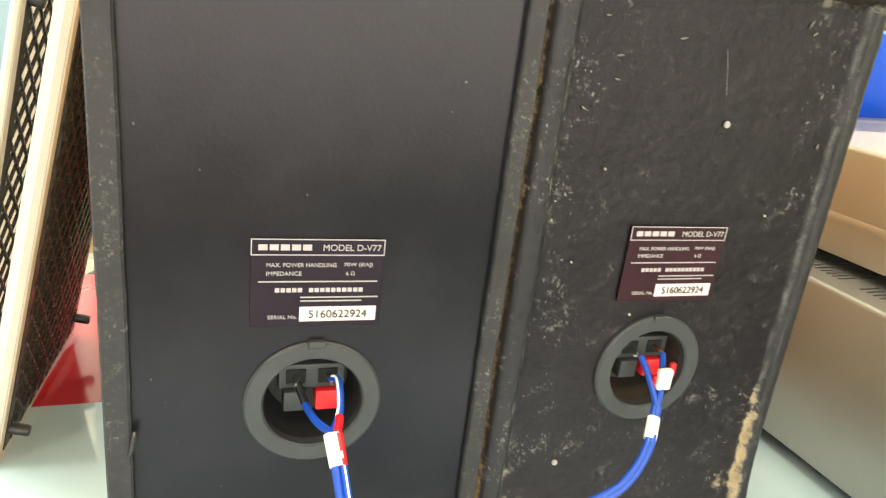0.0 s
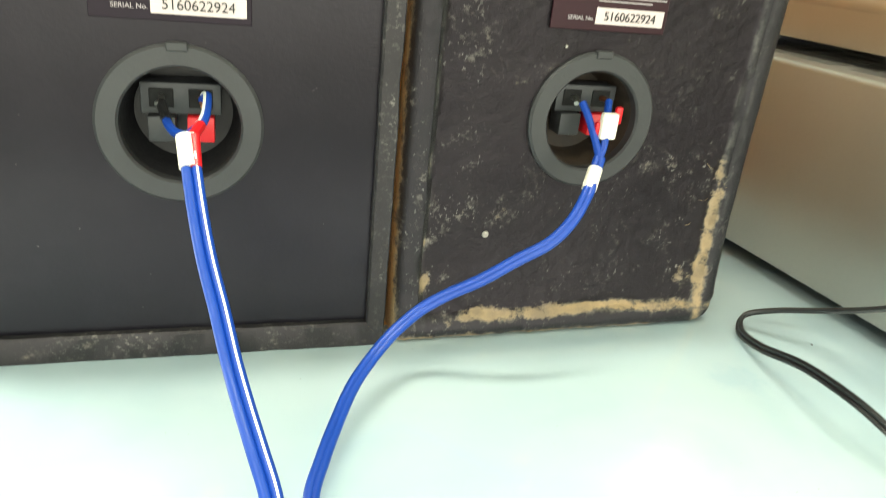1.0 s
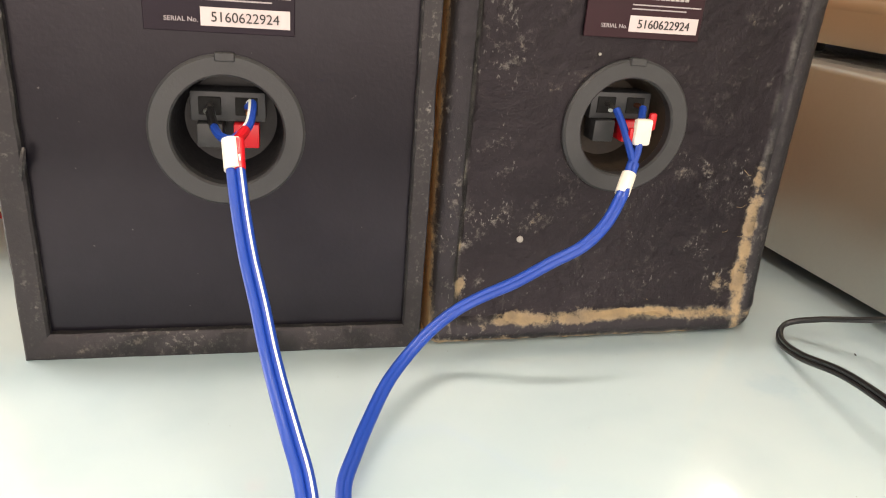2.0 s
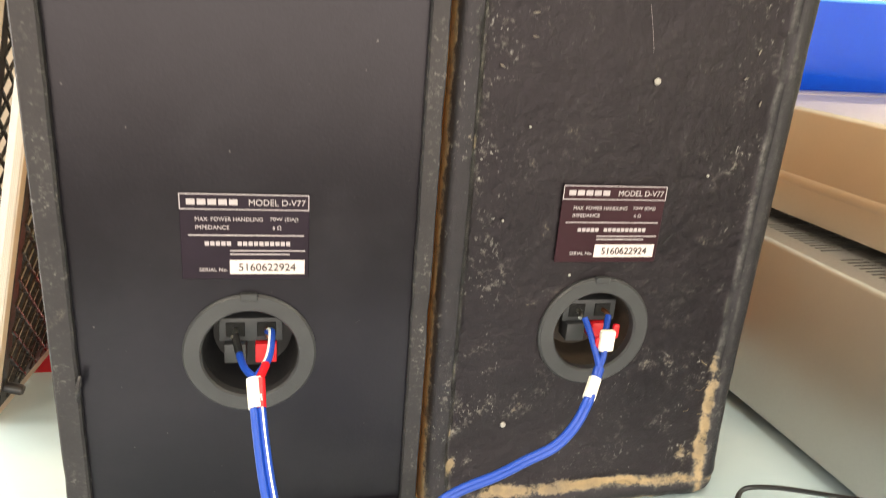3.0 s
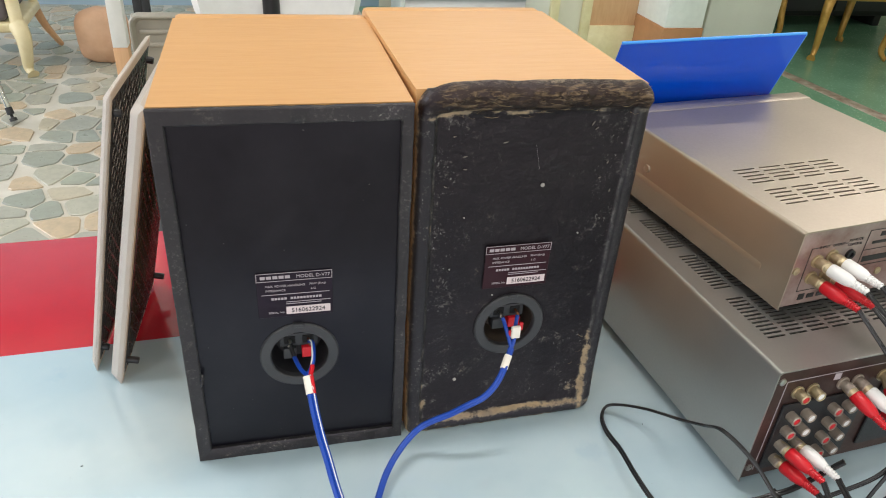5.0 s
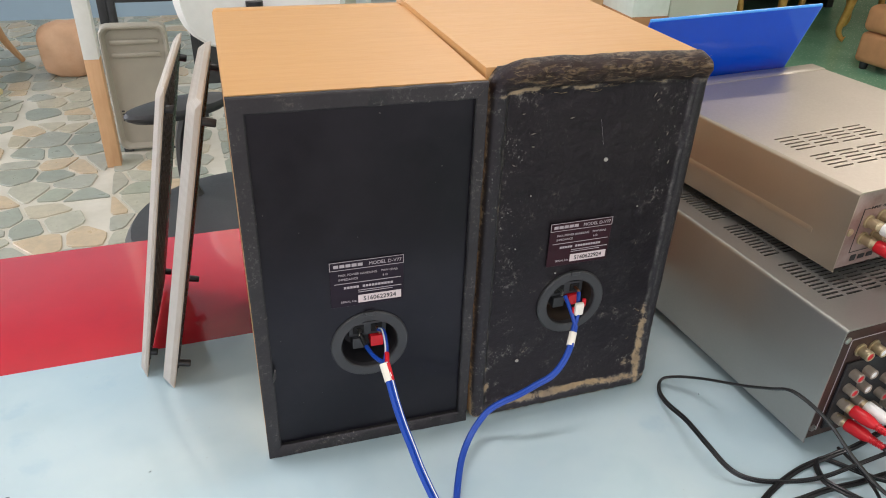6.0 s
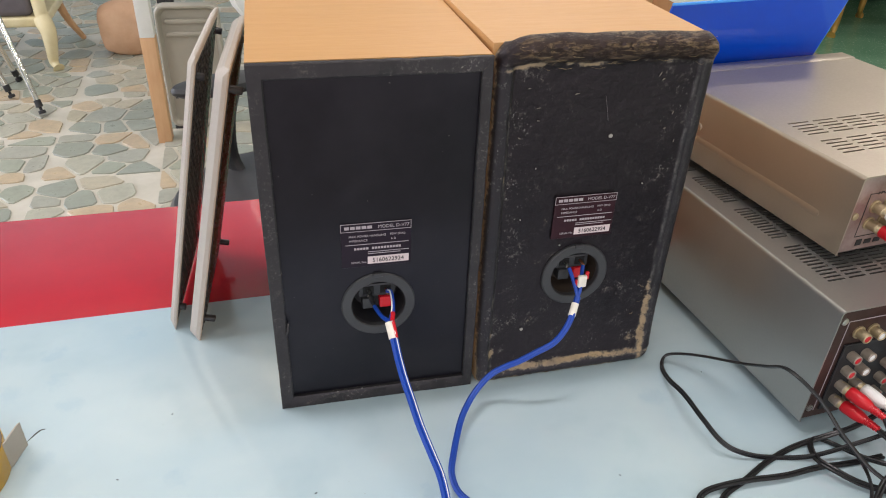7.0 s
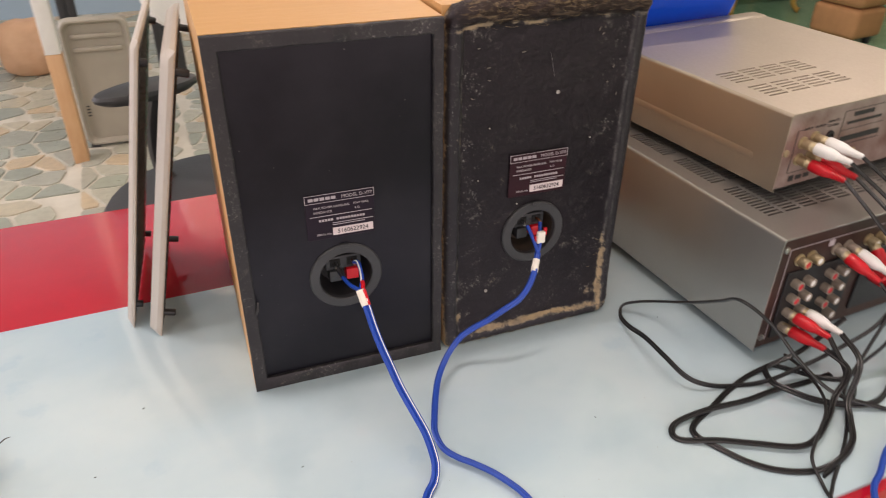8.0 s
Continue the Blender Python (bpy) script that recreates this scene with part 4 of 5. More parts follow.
UW, UD, UH = 0.246, 0.243, 0.070
yu = [0.0410 + k * 0.0059 for k in range(5)] + [0.0790 + k * 0.0059 for k in range(5)]
upper = hifi_box("disc_player", pose(0.4445, -0.0445, T + 0.009 + AH + 0.0085, 0, 0, 7.3), UW, UD, UH, M_CHAMP, M_REAR,
                 slots([0.0208 + k * 0.0279 for k in range(4)], yu, 0.0226, 0.0019), "champagne metal hi-fi unit stacked on the amplifier", 0.008)
part("pressed_groove", sweep(glide([(0.0090, 0.03, 0.0235), (0.0083, 0.036, 0.0235), (0.0083, 0.11, 0.0235), (0.0083, 0.200, 0.0235), (0.0090, 0.206, 0.0235)], 6), 0.0090, 48), M_CHAMP, upper)
for x, z in ((0.0255, 0.0405), (0.0395, 0.0430), (0.0255, 0.0255), (0.0395, 0.0265)):
    jack(upper, x, z, 0.0025, M_BRASS, M_WHITE)
part("remote_socket", lathe([(0.0045, 0), (0.0042, 0.002), (0.0022, 0.0022), (0.002, 0.0005)], pose(0.0585, 0.0025, 0.0415, 90, 0, 0), 16), M_BLACKPL, upper)
for sx, sz in ((0.0075, 0.034), (0.0985, 0.0195), (0.16, 0.034)):
    part("screw", lathe([(0.0034, 0), (0.0032, 0.0012), (0.0012, 0.0018)], pose(sx, 0.0025, sz, 90, 0, 0), 14), M_BRASS, upper)
part("screw", lathe([(0.0042, 0), (0.004, 0.0016), (0.0015, 0.0022)], pose(0, 0.188, 0.036, 0, -90, 0), 14), M_CHAMP, upper)
lettering("INPUT", 0.024, 0.034, 0.0525, 0.0022, 0.0024, upper, M_INK)
lettering("OUTPUT", 0.037, 0.049, 0.0525, 0.0022, 0.0024, upper, M_INK)
lettering("REMOTE", 0.053, 0.067, 0.0545, 0.0022, 0.0024, upper, M_INK)
lettering("CONTROL", 0.053, 0.0675, 0.0505, 0.0022, 0.0024, upper, M_INK)
for a, b, c, d in ((0.016, 0.0235, 0.0523, 0.0527), (0.016, 0.0163, 0.014, 0.0523), (0.016, 0.048, 0.0136, 0.014), (0.0495, 0.0525, 0.0523, 0.0527), (0.072, 0.13, 0.0603, 0.0607), (0.072, 0.0723, 0.028, 0.0605), (0.072, 0.13, 0.028, 0.0284), (0.072, 0.13, 0.0425, 0.0428)):
    part("printed_rule", box(a, b, 0.0021, 0.0026, c, d), M_INK, upper)
for a, b, c, d in ((0.085, 0.112, 0.054, 0.058), (0.079, 0.125, 0.0475, 0.050), (0.075, 0.128, 0.0315, 0.0365), (0.020, 0.026, 0.005, 0.0105), (0.029, 0.036, 0.0055, 0.0095), (0.039, 0.046, 0.0055, 0.0095)):
    part("print_bar", box(a, b, 0.0021, 0.0026, c, d), M_INK, upper)


# ---- phono plugs and black leads ----
def on(ob, x, y, z):
    return ob.matrix_basis @ Vector((x, y, z))


red_l, white_l = "red phono plug with a ribbed sleeve and brass collar", "white phono plug with a ribbed sleeve and brass collar"
ends = []
for ob, x, z, way, mat, lab in ((upper, 0.0255, 0.0405, (0.42, -1, -0.12), M_WHITE, white_l), (upper, 0.0395, 0.0430, (0.35, -1, -0.10), M_WHITE, white_l),
                                (upper, 0.0255, 0.0255, (0.36, -1, -0.12), M_REDPL, red_l), (upper, 0.0395, 0.0265, (0.45, -1, -0.2), M_REDPL, red_l),
                                (amp, 0.0265, 0.0355, (0.36, -1, -0.10), M_REDPL, red_l), (amp, 0.0405, 0.0355, (0.36, -1, -0.12), M_WHITE, white_l), (amp, 0.0265, 0.0205, (0.34, -1, -0.02), M_REDPL, red_l),
                                (amp, 0.069, 0.0865, (0.34, -1, -0.35), M_REDPL, red_l), (amp, 0.083, 0.0865, (0.36, -1, -0.30), M_WHITE, white_l), (amp, 0.108, 0.0865, (0.1, -1, -0.9), M_REDPL, red_l)):
    ends.append(plug(on(ob, x, -0.0015, z), way, mat, lab))


def black_lead(pts, label, r=0.0012, twin=0.0011):
    root = thing("audio_lead", pose(0, 0, 0), label, "cable", "black audio leads")
    line = glide(pts, 7)
    for s in ((-1, 1) if twin else (0,)):
        part("strand", sweep(line, r, 8, s * twin), M_BLACKC, root)
    return root


Z = T + 0.0016
black_lead([(0.47, -0.19, Z), (0.43, -0.17, 0.765), (0.405, -0.15, 0.79), (0.388, -0.13, 0.815), (0.374, -0.108, 0.826), (0.374, -0.088, 0.812), (0.3735, -0.065, 0.795), (0.372, -0.042, 0.780), (0.366, -0.024, 0.770),
            (0.354, -0.010, 0.763), (0.343, -0.003, 0.757), (0.335, -0.012, 0.7535), (0.330, -0.032, 0.757), (0.328, -0.06, 0.765), (0.3265, -0.09, 0.768), (0.333, -0.112, 0.762), (0.348, -0.121, 0.756), (0.372, -0.126, Z),
            (0.400, -0.133, Z + 0.003), (0.432, -0.136, 0.764), (0.462, -0.140, 0.778), (0.49, -0.145, 0.80), (0.512, -0.14, 0.83), ends[8][:]],
           "thin black twin audio lead looping over the table")
black_lead([ends[4][:], (0.452, -0.16, 0.768), (0.44, -0.15, 0.76), (0.424, -0.118, Z), (0.411, -0.118, Z + 0.002), (0.402, -0.136, Z + 0.004), (0.408, -0.151, Z + 0.005), (0.421, -0.166, Z + 0.004), (0.443, -0.178, Z + 0.003), (0.462, -0.182, Z + 0.002), (0.486, -0.175, Z), (0.53, -0.15, Z), (0.60, -0.13, Z)],
           "black twin audio lead coiled beside the amplifier", 0.0013, 0.0012)
black_lead([(0.47, -0.13, 0.80), (0.445, -0.122, 0.768), (0.428, -0.118, 0.757), (0.397, -0.119, Z), (0.365, -0.129, Z), (0.339, -0.141, Z), (0.315, -0.151, Z), (0.308, -0.161, Z), (0.316, -0.178, Z), (0.329, -0.198, Z), (0.346, -0.212, Z), (0.369, -0.22, Z),
            (0.391, -0.219, Z + 0.002), (0.413, -0.209, Z + 0.004), (0.427, -0.193, Z + 0.006), (0.436, -0.18, 0.764), (0.455, -0.165, 0.785), ends[5][:]], "black twin audio lead coiled on the table", 0.0013, 0.0012)
black_lead([(0.46, -0.142, Z), (0.43, -0.143, Z), (0.398, -0.144, Z + 0.003), (0.368, -0.146, Z + 0.003), (0.333, -0.145, Z + 0.004), (0.304, -0.146, Z + 0.002), (0.293, -0.152, Z), (0.295, -0.162, Z), (0.319, -0.174, Z + 0.003), (0.345, -0.187, Z + 0.003), (0.37, -0.199, Z + 0.003),
            (0.387, -0.199, Z + 0.005), (0.41, -0.187, Z + 0.008), (0.428, -0.174, 0.764), (0.45, -0.162, 0.775), ends[6][:]], "black twin audio lead in a flat loop on the table", 0.0013, 0.0012)
black_lead([(0.436, -0.113, 0.757), (0.431, -0.138, 0.762), (0.42, -0.167, 0.766), (0.408, -0.185, 0.764), (0.385, -0.201, 0.761), (0.369, -0.214, 0.757), (0.364, -0.231, Z), (0.36, -0.242, Z), (0.35, -0.28, Z)], "single black lead crossing the coil", 0.0013, 0.0)
black_lead([ends[0][:], (0.505, -0.122, 0.885), (0.508, -0.135, 0.86), (0.500, -0.145, 0.82), (0.483, -0.150, 0.785), (0.462, -0.158, 0.765), (0.446, -0.168, 0.758), (0.438, -0.181, Z), (0.414, -0.203, Z), (0.389, -0.221, Z), (0.368, -0.236, Z), (0.356, -0.25, Z), (0.34, -0.30, Z)], "black twin audio lead hanging from the upper unit", 0.0012, 0.0011)
black_lead([ends[1][:], (0.516, -0.118, 0.89), (0.52, -0.132, 0.86), (0.516, -0.145, 0.82), (0.50, -0.152, 0.785), (0.476, -0.152, 0.762), (0.462, -0.166, Z), (0.439, -0.182, Z), (0.422, -0.198, Z + 0.003), (0.417, -0.207, Z + 0.003), (0.401, -0.217, Z + 0.003), (0.37, -0.226, Z)], "black twin audio lead hanging from the upper unit", 0.0012, 0.0011)
black_lead([ends[2][:], (0.50, -0.108, 0.872), (0.512, -0.125, 0.85), (0.512, -0.14, 0.81), (0.505, -0.15, 0.78), (0.52, -0.165, 0.757), (0.56, -0.17, Z), (0.62, -0.15, Z)], "black lead drooping from a red plug", 0.0012, 0.0011)
black_lead([ends[3][:], (0.52, -0.115, 0.868), (0.53, -0.13, 0.84), (0.53, -0.145, 0.80), (0.52, -0.155, 0.77), (0.535, -0.18, Z), (0.58, -0.19, Z)], "black lead drooping from a red plug", 0.0012, 0.0011)
black_lead([ends[7][:], (0.512, -0.155, 0.80), (0.518, -0.165, 0.775), (0.54, -0.17, 0.757), (0.58, -0.165, Z)], "black lead drooping from a red plug", 0.0012, 0.0011)

# loose blue lead end at the table's front
root = thing("loose_blue_lead", pose(0, 0, 0), "loose blue cable lying at the table's front edge", "cable")
part("strand", sweep(glide([(0.36, -0.30, Z), (0.39, -0.252, Z), (0.41, -0.238, Z + 0.002), (0.434, -0.223, Z + 0.004), (0.48, -0.205, Z + 0.002), (0.55, -0.19, Z)], 8), 0.0024, 10), M_BLUE, root)

# ---- blue acrylic sheet leaning on the stack ----
sheet = thing("acrylic_sheet", pose(0, 0, 0), "glossy blue acrylic sheet leaning against the front of the stack", "acrylic sheet")
a, b = Vector((0.406, 0.2085, 1.0155)), Vector((0.622, 0.2245, 1.0205))
lean = Vector((0.002, 0.03, -0.07)) / 0.07
nor = (b - a).cross(lean).normalized() * 0.003
bm = bmesh.new()
lo = [bm.verts.new(p) for p in (a, b, b + lean * (b.z - 0.7515), a + lean * (a.z - 0.7515))]
hi = [bm.verts.new(p.co + nor) for p in lo]
bm.faces.new(lo)
bm.faces.new(hi[::-1])
for k in range(4):
    bm.faces.new((lo[k], hi[k], hi[(k + 1) % 4], lo[(k + 1) % 4]))
bmesh.ops.recalc_face_normals(bm, faces=bm.faces[:])
bmesh.ops.bevel(bm, geom=bm.edges[:], offset=0.0004, segments=1, affect="EDGES")
part("sheet", bm, M_ACRYL, sheet)
# strips along two edges, painted pale where the sheet's edge lights up
edge_up = Vector((0, 0, 0.0006))
part("top_edge", sweep([a + nor / 2 + edge_up, a.lerp(b, 0.5) + nor / 2 + edge_up, b + nor / 2 + edge_up], 0.0016, 8), M_ACRYL_LIT_EDGE, sheet, "upper edge, its bright light painted in pale blue")
side_end = b + lean * 0.08
part("side_edge", sweep([b + nor / 2, b.lerp(side_end, 0.5) + nor / 2, side_end + nor / 2], 0.0016, 8), M_ACRYL_LIT_EDGE, sheet, "side edge, its bright light painted in pale blue")


# ---- grille panels ----
def grille(base_near, top_near, top_far, label, depth=1.0):
    """A cloth-covered speaker grille on edge: bowed cloth face, dark lattice behind, pegs."""
    b, tn, tf = Vector(base_near), Vector(top_near), Vector(top_far)
    across = (tf - tn).normalized()
    up = (tn - b)
    up = (up - across * up.dot(across)).normalized()
    out = up.cross(across).normalized()
    m = Matrix((across, up, out)).transposed().to_4x4()
    m.translation = b
    H, W, D = (tn - b).length, (tf - tn).length, 0.012
    g = thing("speaker_grille", m @ Matrix.Diagonal((1, 1, depth, 1)), label, "speaker grille", "pair of grilles")
    # cloth face with rounded margins, facing out
    bm = bmesh.new()
    n1, n2 = 24, 40
    grid = []
    for i in range(n1 + 1):
        row = []
        for j in range(n2 + 1):
            x, y = W * i / n1, H * j / n2
            ex, ey = max(0.0, 1 - min(x, W - x) / 0.006), max(0.0, 1 - min(y, H - y) / 0.007)
            z = -0.0055 + 0.0055 * math.sqrt(max(0, 1 - ex * ex)) - 0.0055 * (1 - math.sqrt(max(0, 1 - ey * ey)))
            z = max(z, -0.0092)
            row.append(bm.verts.new((x, y, z)))
        grid.append(row)
    for i in range(n1):
        for j in range(n2):
            bm.faces.new((grid[i][j], grid[i + 1][j], grid[i + 1][j + 1], grid[i][j + 1]))
    edge = [grid[i][0] for i in range(n1 + 1)] + [grid[n1][j] for j in range(1, n2 + 1)] + [grid[i][n2] for i in range(n1 - 1, -1, -1)] + [grid[0][j] for j in range(n2 - 1, 0, -1)]
    prev = edge
    for inset, z in ((0.0, -0.0085), (0.0010, -0.0096), (0.009, -0.0096)):
        ring = []
        for v in edge:
            k_ = 1.0
            ring.append(bm.verts.new((min(max(v.co.x, inset), W - inset), min(max(v.co.y, inset), H - inset), min(z * k_, v.co.z - 0.0001))))
        for k in range(len(edge)):
            k2 = (k + 1) % len(edge)
            bm.faces.new((prev[k], ring[k], ring[k2], prev[k2]))
        prev = ring
    bmesh.ops.remove_doubles(bm, verts=bm.verts[:], dist=1e-6)
    bmesh.ops.recalc_face_normals(bm, faces=bm.faces[:])
    part("cloth", bm, M_CLOTH, g, "beige woven grille cloth wrapped over the rim")
    bm = bmesh.new()
    for c in ((0.007, 0.014, 0.008, H - 0.008), (W - 0.014, W - 0.007, 0.008, H - 0.008), (0.014, W - 0.014, 0.008, 0.016), (0.014, W - 0.014, H - 0.016, H - 0.008)):
        box(c[0], c[1], c[2], c[3], -0.0102, -0.0097, bm=bm)
    part("frame", bm, M_BLACKPL, g)
    bm = bmesh.new()
    step = 0.0165
    for s in (-1, 1):
        k = -W
        while k < H + W:
            p, q = Vector((0.012, k, -0.0095)), Vector((W - 0.012, k + s * (W - 0.024), -0.0095))
            lo_t, hi_t = 0.0, 1.0
            for lim, sg in ((0.01, 1), (H - 0.01, -1)):
                dy = q.y - p.y
                tt = (lim - p.y) / dy
                if sg * dy > 0:
                    lo_t = max(lo_t, tt)
                else:
                    hi_t = min(hi_t, tt)
            if hi_t - lo_t > 0.05:
                join(bm, sweep([p.lerp(q, lo_t), p.lerp(q, (lo_t + hi_t) / 2), p.lerp(q, hi_t)], 0.0015, 5))
            k += step
    part("lattice", bm, M_LATTICE, g, "black plastic diamond lattice")
    for px in (0.012, W - 0.012):
        for py in (0.019, H - 0.019):
            part("peg", lathe([(0.0032, 0), (0.0032, 0.0085), (0.0026, 0.0095)], pose(px, py, -0.0098, 180, 0, 0), 12), M_BLACKPL, g)
    return g


grille((-0.0990, 0.124, 0.7512), (-0.0445, 0.130, 1.0085), (-0.0330, 0.285, 1.0085), "beige cloth speaker grille leaning against another grille", 0.65)
grille((-0.0805, 0.104, 0.7512), (-0.0235, 0.116, 1.0050), (-0.0125, 0.274, 1.0050), "beige cloth speaker grille leaning against the loudspeaker's side", 1.1)

# ---- roll of foam tape ----
roll = thing("foam_tape_roll", pose(-0.2465, -0.030, T), "roll of grey foam tape with yellow backing on the table", "tape roll")
for k in range(13):
    r1 = 0.0208 + k * 0.0024
    part("winding", lathe([(r1 - 0.0021, 0.0005), (r1 - 0.0021, 0.0245), (r1 - 0.0002, 0.025), (r1 - 0.0002, 0.0)], None, 64, False), M_FOAM, roll)
part("backing", lathe([(0.0497, 0.0), (0.0501, 0.001), (0.0501, 0.0245), (0.0497, 0.025)], None, 72, False), M_YTAPE, roll, "glossy yellow release liner")
fl = glide([(0.0495, 0.006, 0), (0.0515, 0.015, 0), (0.0545, 0.026, 0)], 5)
bm = bmesh.new()
rr = [[bm.verts.new((p.x + dx, p.y + dx, z)) for dx, z in ((0, 0.001), (0, 0.025), (0.0016, 0.025), (0.0016, 0.001))] for p in fl]
for p, q in zip(rr, rr[1:]):
    for k in range(4):
        bm.faces.new((p[k], p[(k + 1) % 4], q[(k + 1) % 4], q[k]))
bm.faces.new(rr[0])
bm.faces.new(rr[-1][::-1])
bmesh.ops.recalc_face_normals(bm, faces=bm.faces[:])
part("free_end", bm, M_BEIGE, roll, "free end of the tape sticking out")


for k, (cx_, cy_) in enumerate(((-0.087, 0.011), (0.369, -0.023), (0.246, -0.118), (-0.12, -0.05), (0.02, -0.09))):
    crumb = thing("crumb", pose(cx_, cy_, T + 0.0006, 0, 0, 35 + 40 * k), "tiny dark crumb lying on the pale table film", "crumb", "crumbs on the table")
    bm = bmesh.new()
    bmesh.ops.create_icosphere(bm, subdivisions=1, radius=0.0007)
    for v in bm.verts:
        v.co = Vector((v.co.x * 1.6, v.co.y * 0.6, v.co.z * 0.5)) * (1 + 0.4 * noise.noise(v.co * 900 + Vector((k, 0, 0))))
    part("grain", bm, M_DARK, crumb)

# ---- things behind the table, on the paved floor ----
post = thing("partition_post", pose(-0.4405, 2.33, 0), "slim post, white above and tan below", "post")
part("lower_part", box(0, 0.05, 0, 0.06, 0, 0.41, 0.002), M_TAN, post, "tan laminate foot")
part("upper_part", box(0, 0.05, 0, 0.06, 0.41, 2.2, 0.002), M_WHITE, post)

case = thing("beige_case", pose(-0.398, 2.46, 0) @ Matrix.Diagonal((0.90, 1, 0.955, 1)), "beige moulded plastic case with ribs, standing on the floor", "plastic case")
part("body", box(0.004, 0.256, 0.03, 0.062, 0.016, 0.511, 0.012, 4), M_BEIGE, case)
outline = []
for qx, qz, q0 in ((0.26, 0.515, 0), (0.0, 0.515, 90), (0.0, 0.012, 180), (0.26, 0.012, 270)):
    for k in range(7):
        an, rr_ = radians(q0 + 15 * k), 0.036
        outline.append((qx + (rr_ if qx == 0 else -rr_) + rr_ * math.cos(an), qz + (rr_ if qz < 0.2 else -rr_) + rr_ * math.sin(an)))
bm = bmesh.new()
rings = []
for shrink, y in ((0.0, 0.05), (0.0, 0.006), (0.004, 0.0), (0.010, 0.0), (0.014, 0.005), (0.022, 0.022)):
    rings.append([bm.verts.new((x + (0.13 - x) * shrink / 0.13, y, z + (0.2635 - z) * shrink / 0.25)) for x, z in outline])
for r0, r1 in zip(rings, rings[1:]):
    for k in range(len(outline)):
        bm.faces.new((r0[k], r0[(k + 1) % len(outline)], r1[(k + 1) % len(outline)], r1[k]))
bm.faces.new(rings[-1])
bmesh.ops.recalc_face_normals(bm, faces=bm.faces[:])
part("rim", bm, M_BEIGE, case, "rounded beige front with a raised rim")
for z in (0.39, 0.44):
    part("rib", box(0.035, 0.225, 0.010, 0.024, z, z + 0.018, 0.005), M_BEIGE, case)
for k in range(4):
    part("vent_slot", box(0.030, 0.042, 0.0195, 0.0225, 0.13 + k * 0.013, 0.136 + k * 0.013, 0.001, 1), M_DARK, case)
for fx in (0.03, 0.23):
    part("foot", box(fx - 0.02, fx + 0.02, 0.01, 0.06, 0, 0.017, 0.003), M_DARK, case)

rack = thing("grey_rack", pose(-0.39, 2.80, 0), "grey metal rack with a pale panel", "rack")
for x in (0.0, 0.30):
    part("post", box(x, x + 0.03, 0, 0.03, 0, 1.0, 0.003), M_GREYPL, rack)
part("side_plate", box(0.33, 0.41, 0.0, 0.02, 0.15, 1.0, 0.003), M_GREYPL, rack)
part("side_plate", box(-0.035, 0.0, 0.0, 0.02, 0.0, 1.0, 0.003), M_GREYPL, rack)
part("crossbar", box(0.03, 0.30, 0, 0.03, 0.50, 0.53, 0.003), M_GREYPL, rack)
part("panel", box(0.03, 0.30, 0.012, 0.02, 0.53, 1.0), M_WALL, rack)
part("latch", box(0.06, 0.085, -0.004, 0.013, 0.535, 0.575, 0.002), M_BLACKPL, rack)

chair = thing("swivel_chair", pose(0.03, 0.87, 0), "white-backed swivel chair with a dark seat behind the table", "chair")
bm = lathe([(0.02, 0.44), (0.19, 0.445), (0.225, 0.46), (0.235, 0.48), (0.222, 0.50), (0.17, 0.508), (0.02, 0.505)], None, 40)
part("seat", bm, M_DARK, chair, "dark grey padded seat")
bm = bmesh.new()
gr = []
for i in range(25):
    col = []
    u = -1 + 2 * i / 24
    for j in range(17):
        v = j / 16
        a = u * 1.15
        r = 0.245 - 0.03 * v
        wd = math.sqrt(max(0.0, 1 - (abs(v - 0.55) / 0.56) ** 2.6))
        col.append(bm.verts.new((0.085 + r * math.sin(a * wd) * 0.84, 0.34 + r * math.cos(a * wd) * 0.55 + 0.1 * v, 0.69 + 0.38 * v)))
    gr.append(col)
for i in range(24):
    for j in range(16):
        bm.faces.new((gr[i][j], gr[i + 1][j], gr[i + 1][j + 1], gr[i][j + 1]))
bmesh.ops.remove_doubles(bm, verts=bm.verts[:], dist=1e-5)
bmesh.ops.solidify(bm, geom=bm.faces[:], thickness=0.02)
bmesh.ops.recalc_face_normals(bm, faces=bm.faces[:])
part("backrest", bm, M_WHITE, chair, "white rounded plastic back shell")
part("back_bar", sweep(glide([(0.03, 0.1, 0.445), (0.05, 0.38, 0.46), (0.07, 0.47, 0.6), (0.07, 0.49, 0.80)], 6), 0.02, 12), M_BLACKPL, chair)
for s in (-1, 1):
    pad = lathe([(0.3, -0.012), (0.85, -0.011), (0.98, -0.004), (1.0, 0.002), (0.95, 0.008), (0.8, 0.011), (0.2, 0.013)], None, 32)
    for v in pad.verts:
        v.co.x, v.co.y = v.co.x * 0.10, v.co.y * 0.04
    pad.transform(pose(s * 0.105 if s < 0 else 0.26, 0.05, 0.712, 0, 0, 25 if s < 0 else 70))
    part("armrest", pad, M_GREYPL, chair, "smooth grey armrest pad")
    ax = s * 0.09 if s < 0 else 0.26
    part("arm_support", sweep(glide([(ax, 0.06, 0.705), (ax + s * 0.02, 0.1, 0.62), (ax + s * 0.02, 0.12, 0.52), (ax * 0.7, 0.08, 0.45)], 6), 0.016, 10), M_BLACKPL, chair)
part("gas_column", lathe([(0.03, 0.09), (0.03, 0.28), (0.018, 0.285), (0.018, 0.45)], None, 18), M_BLACKPL, chair)
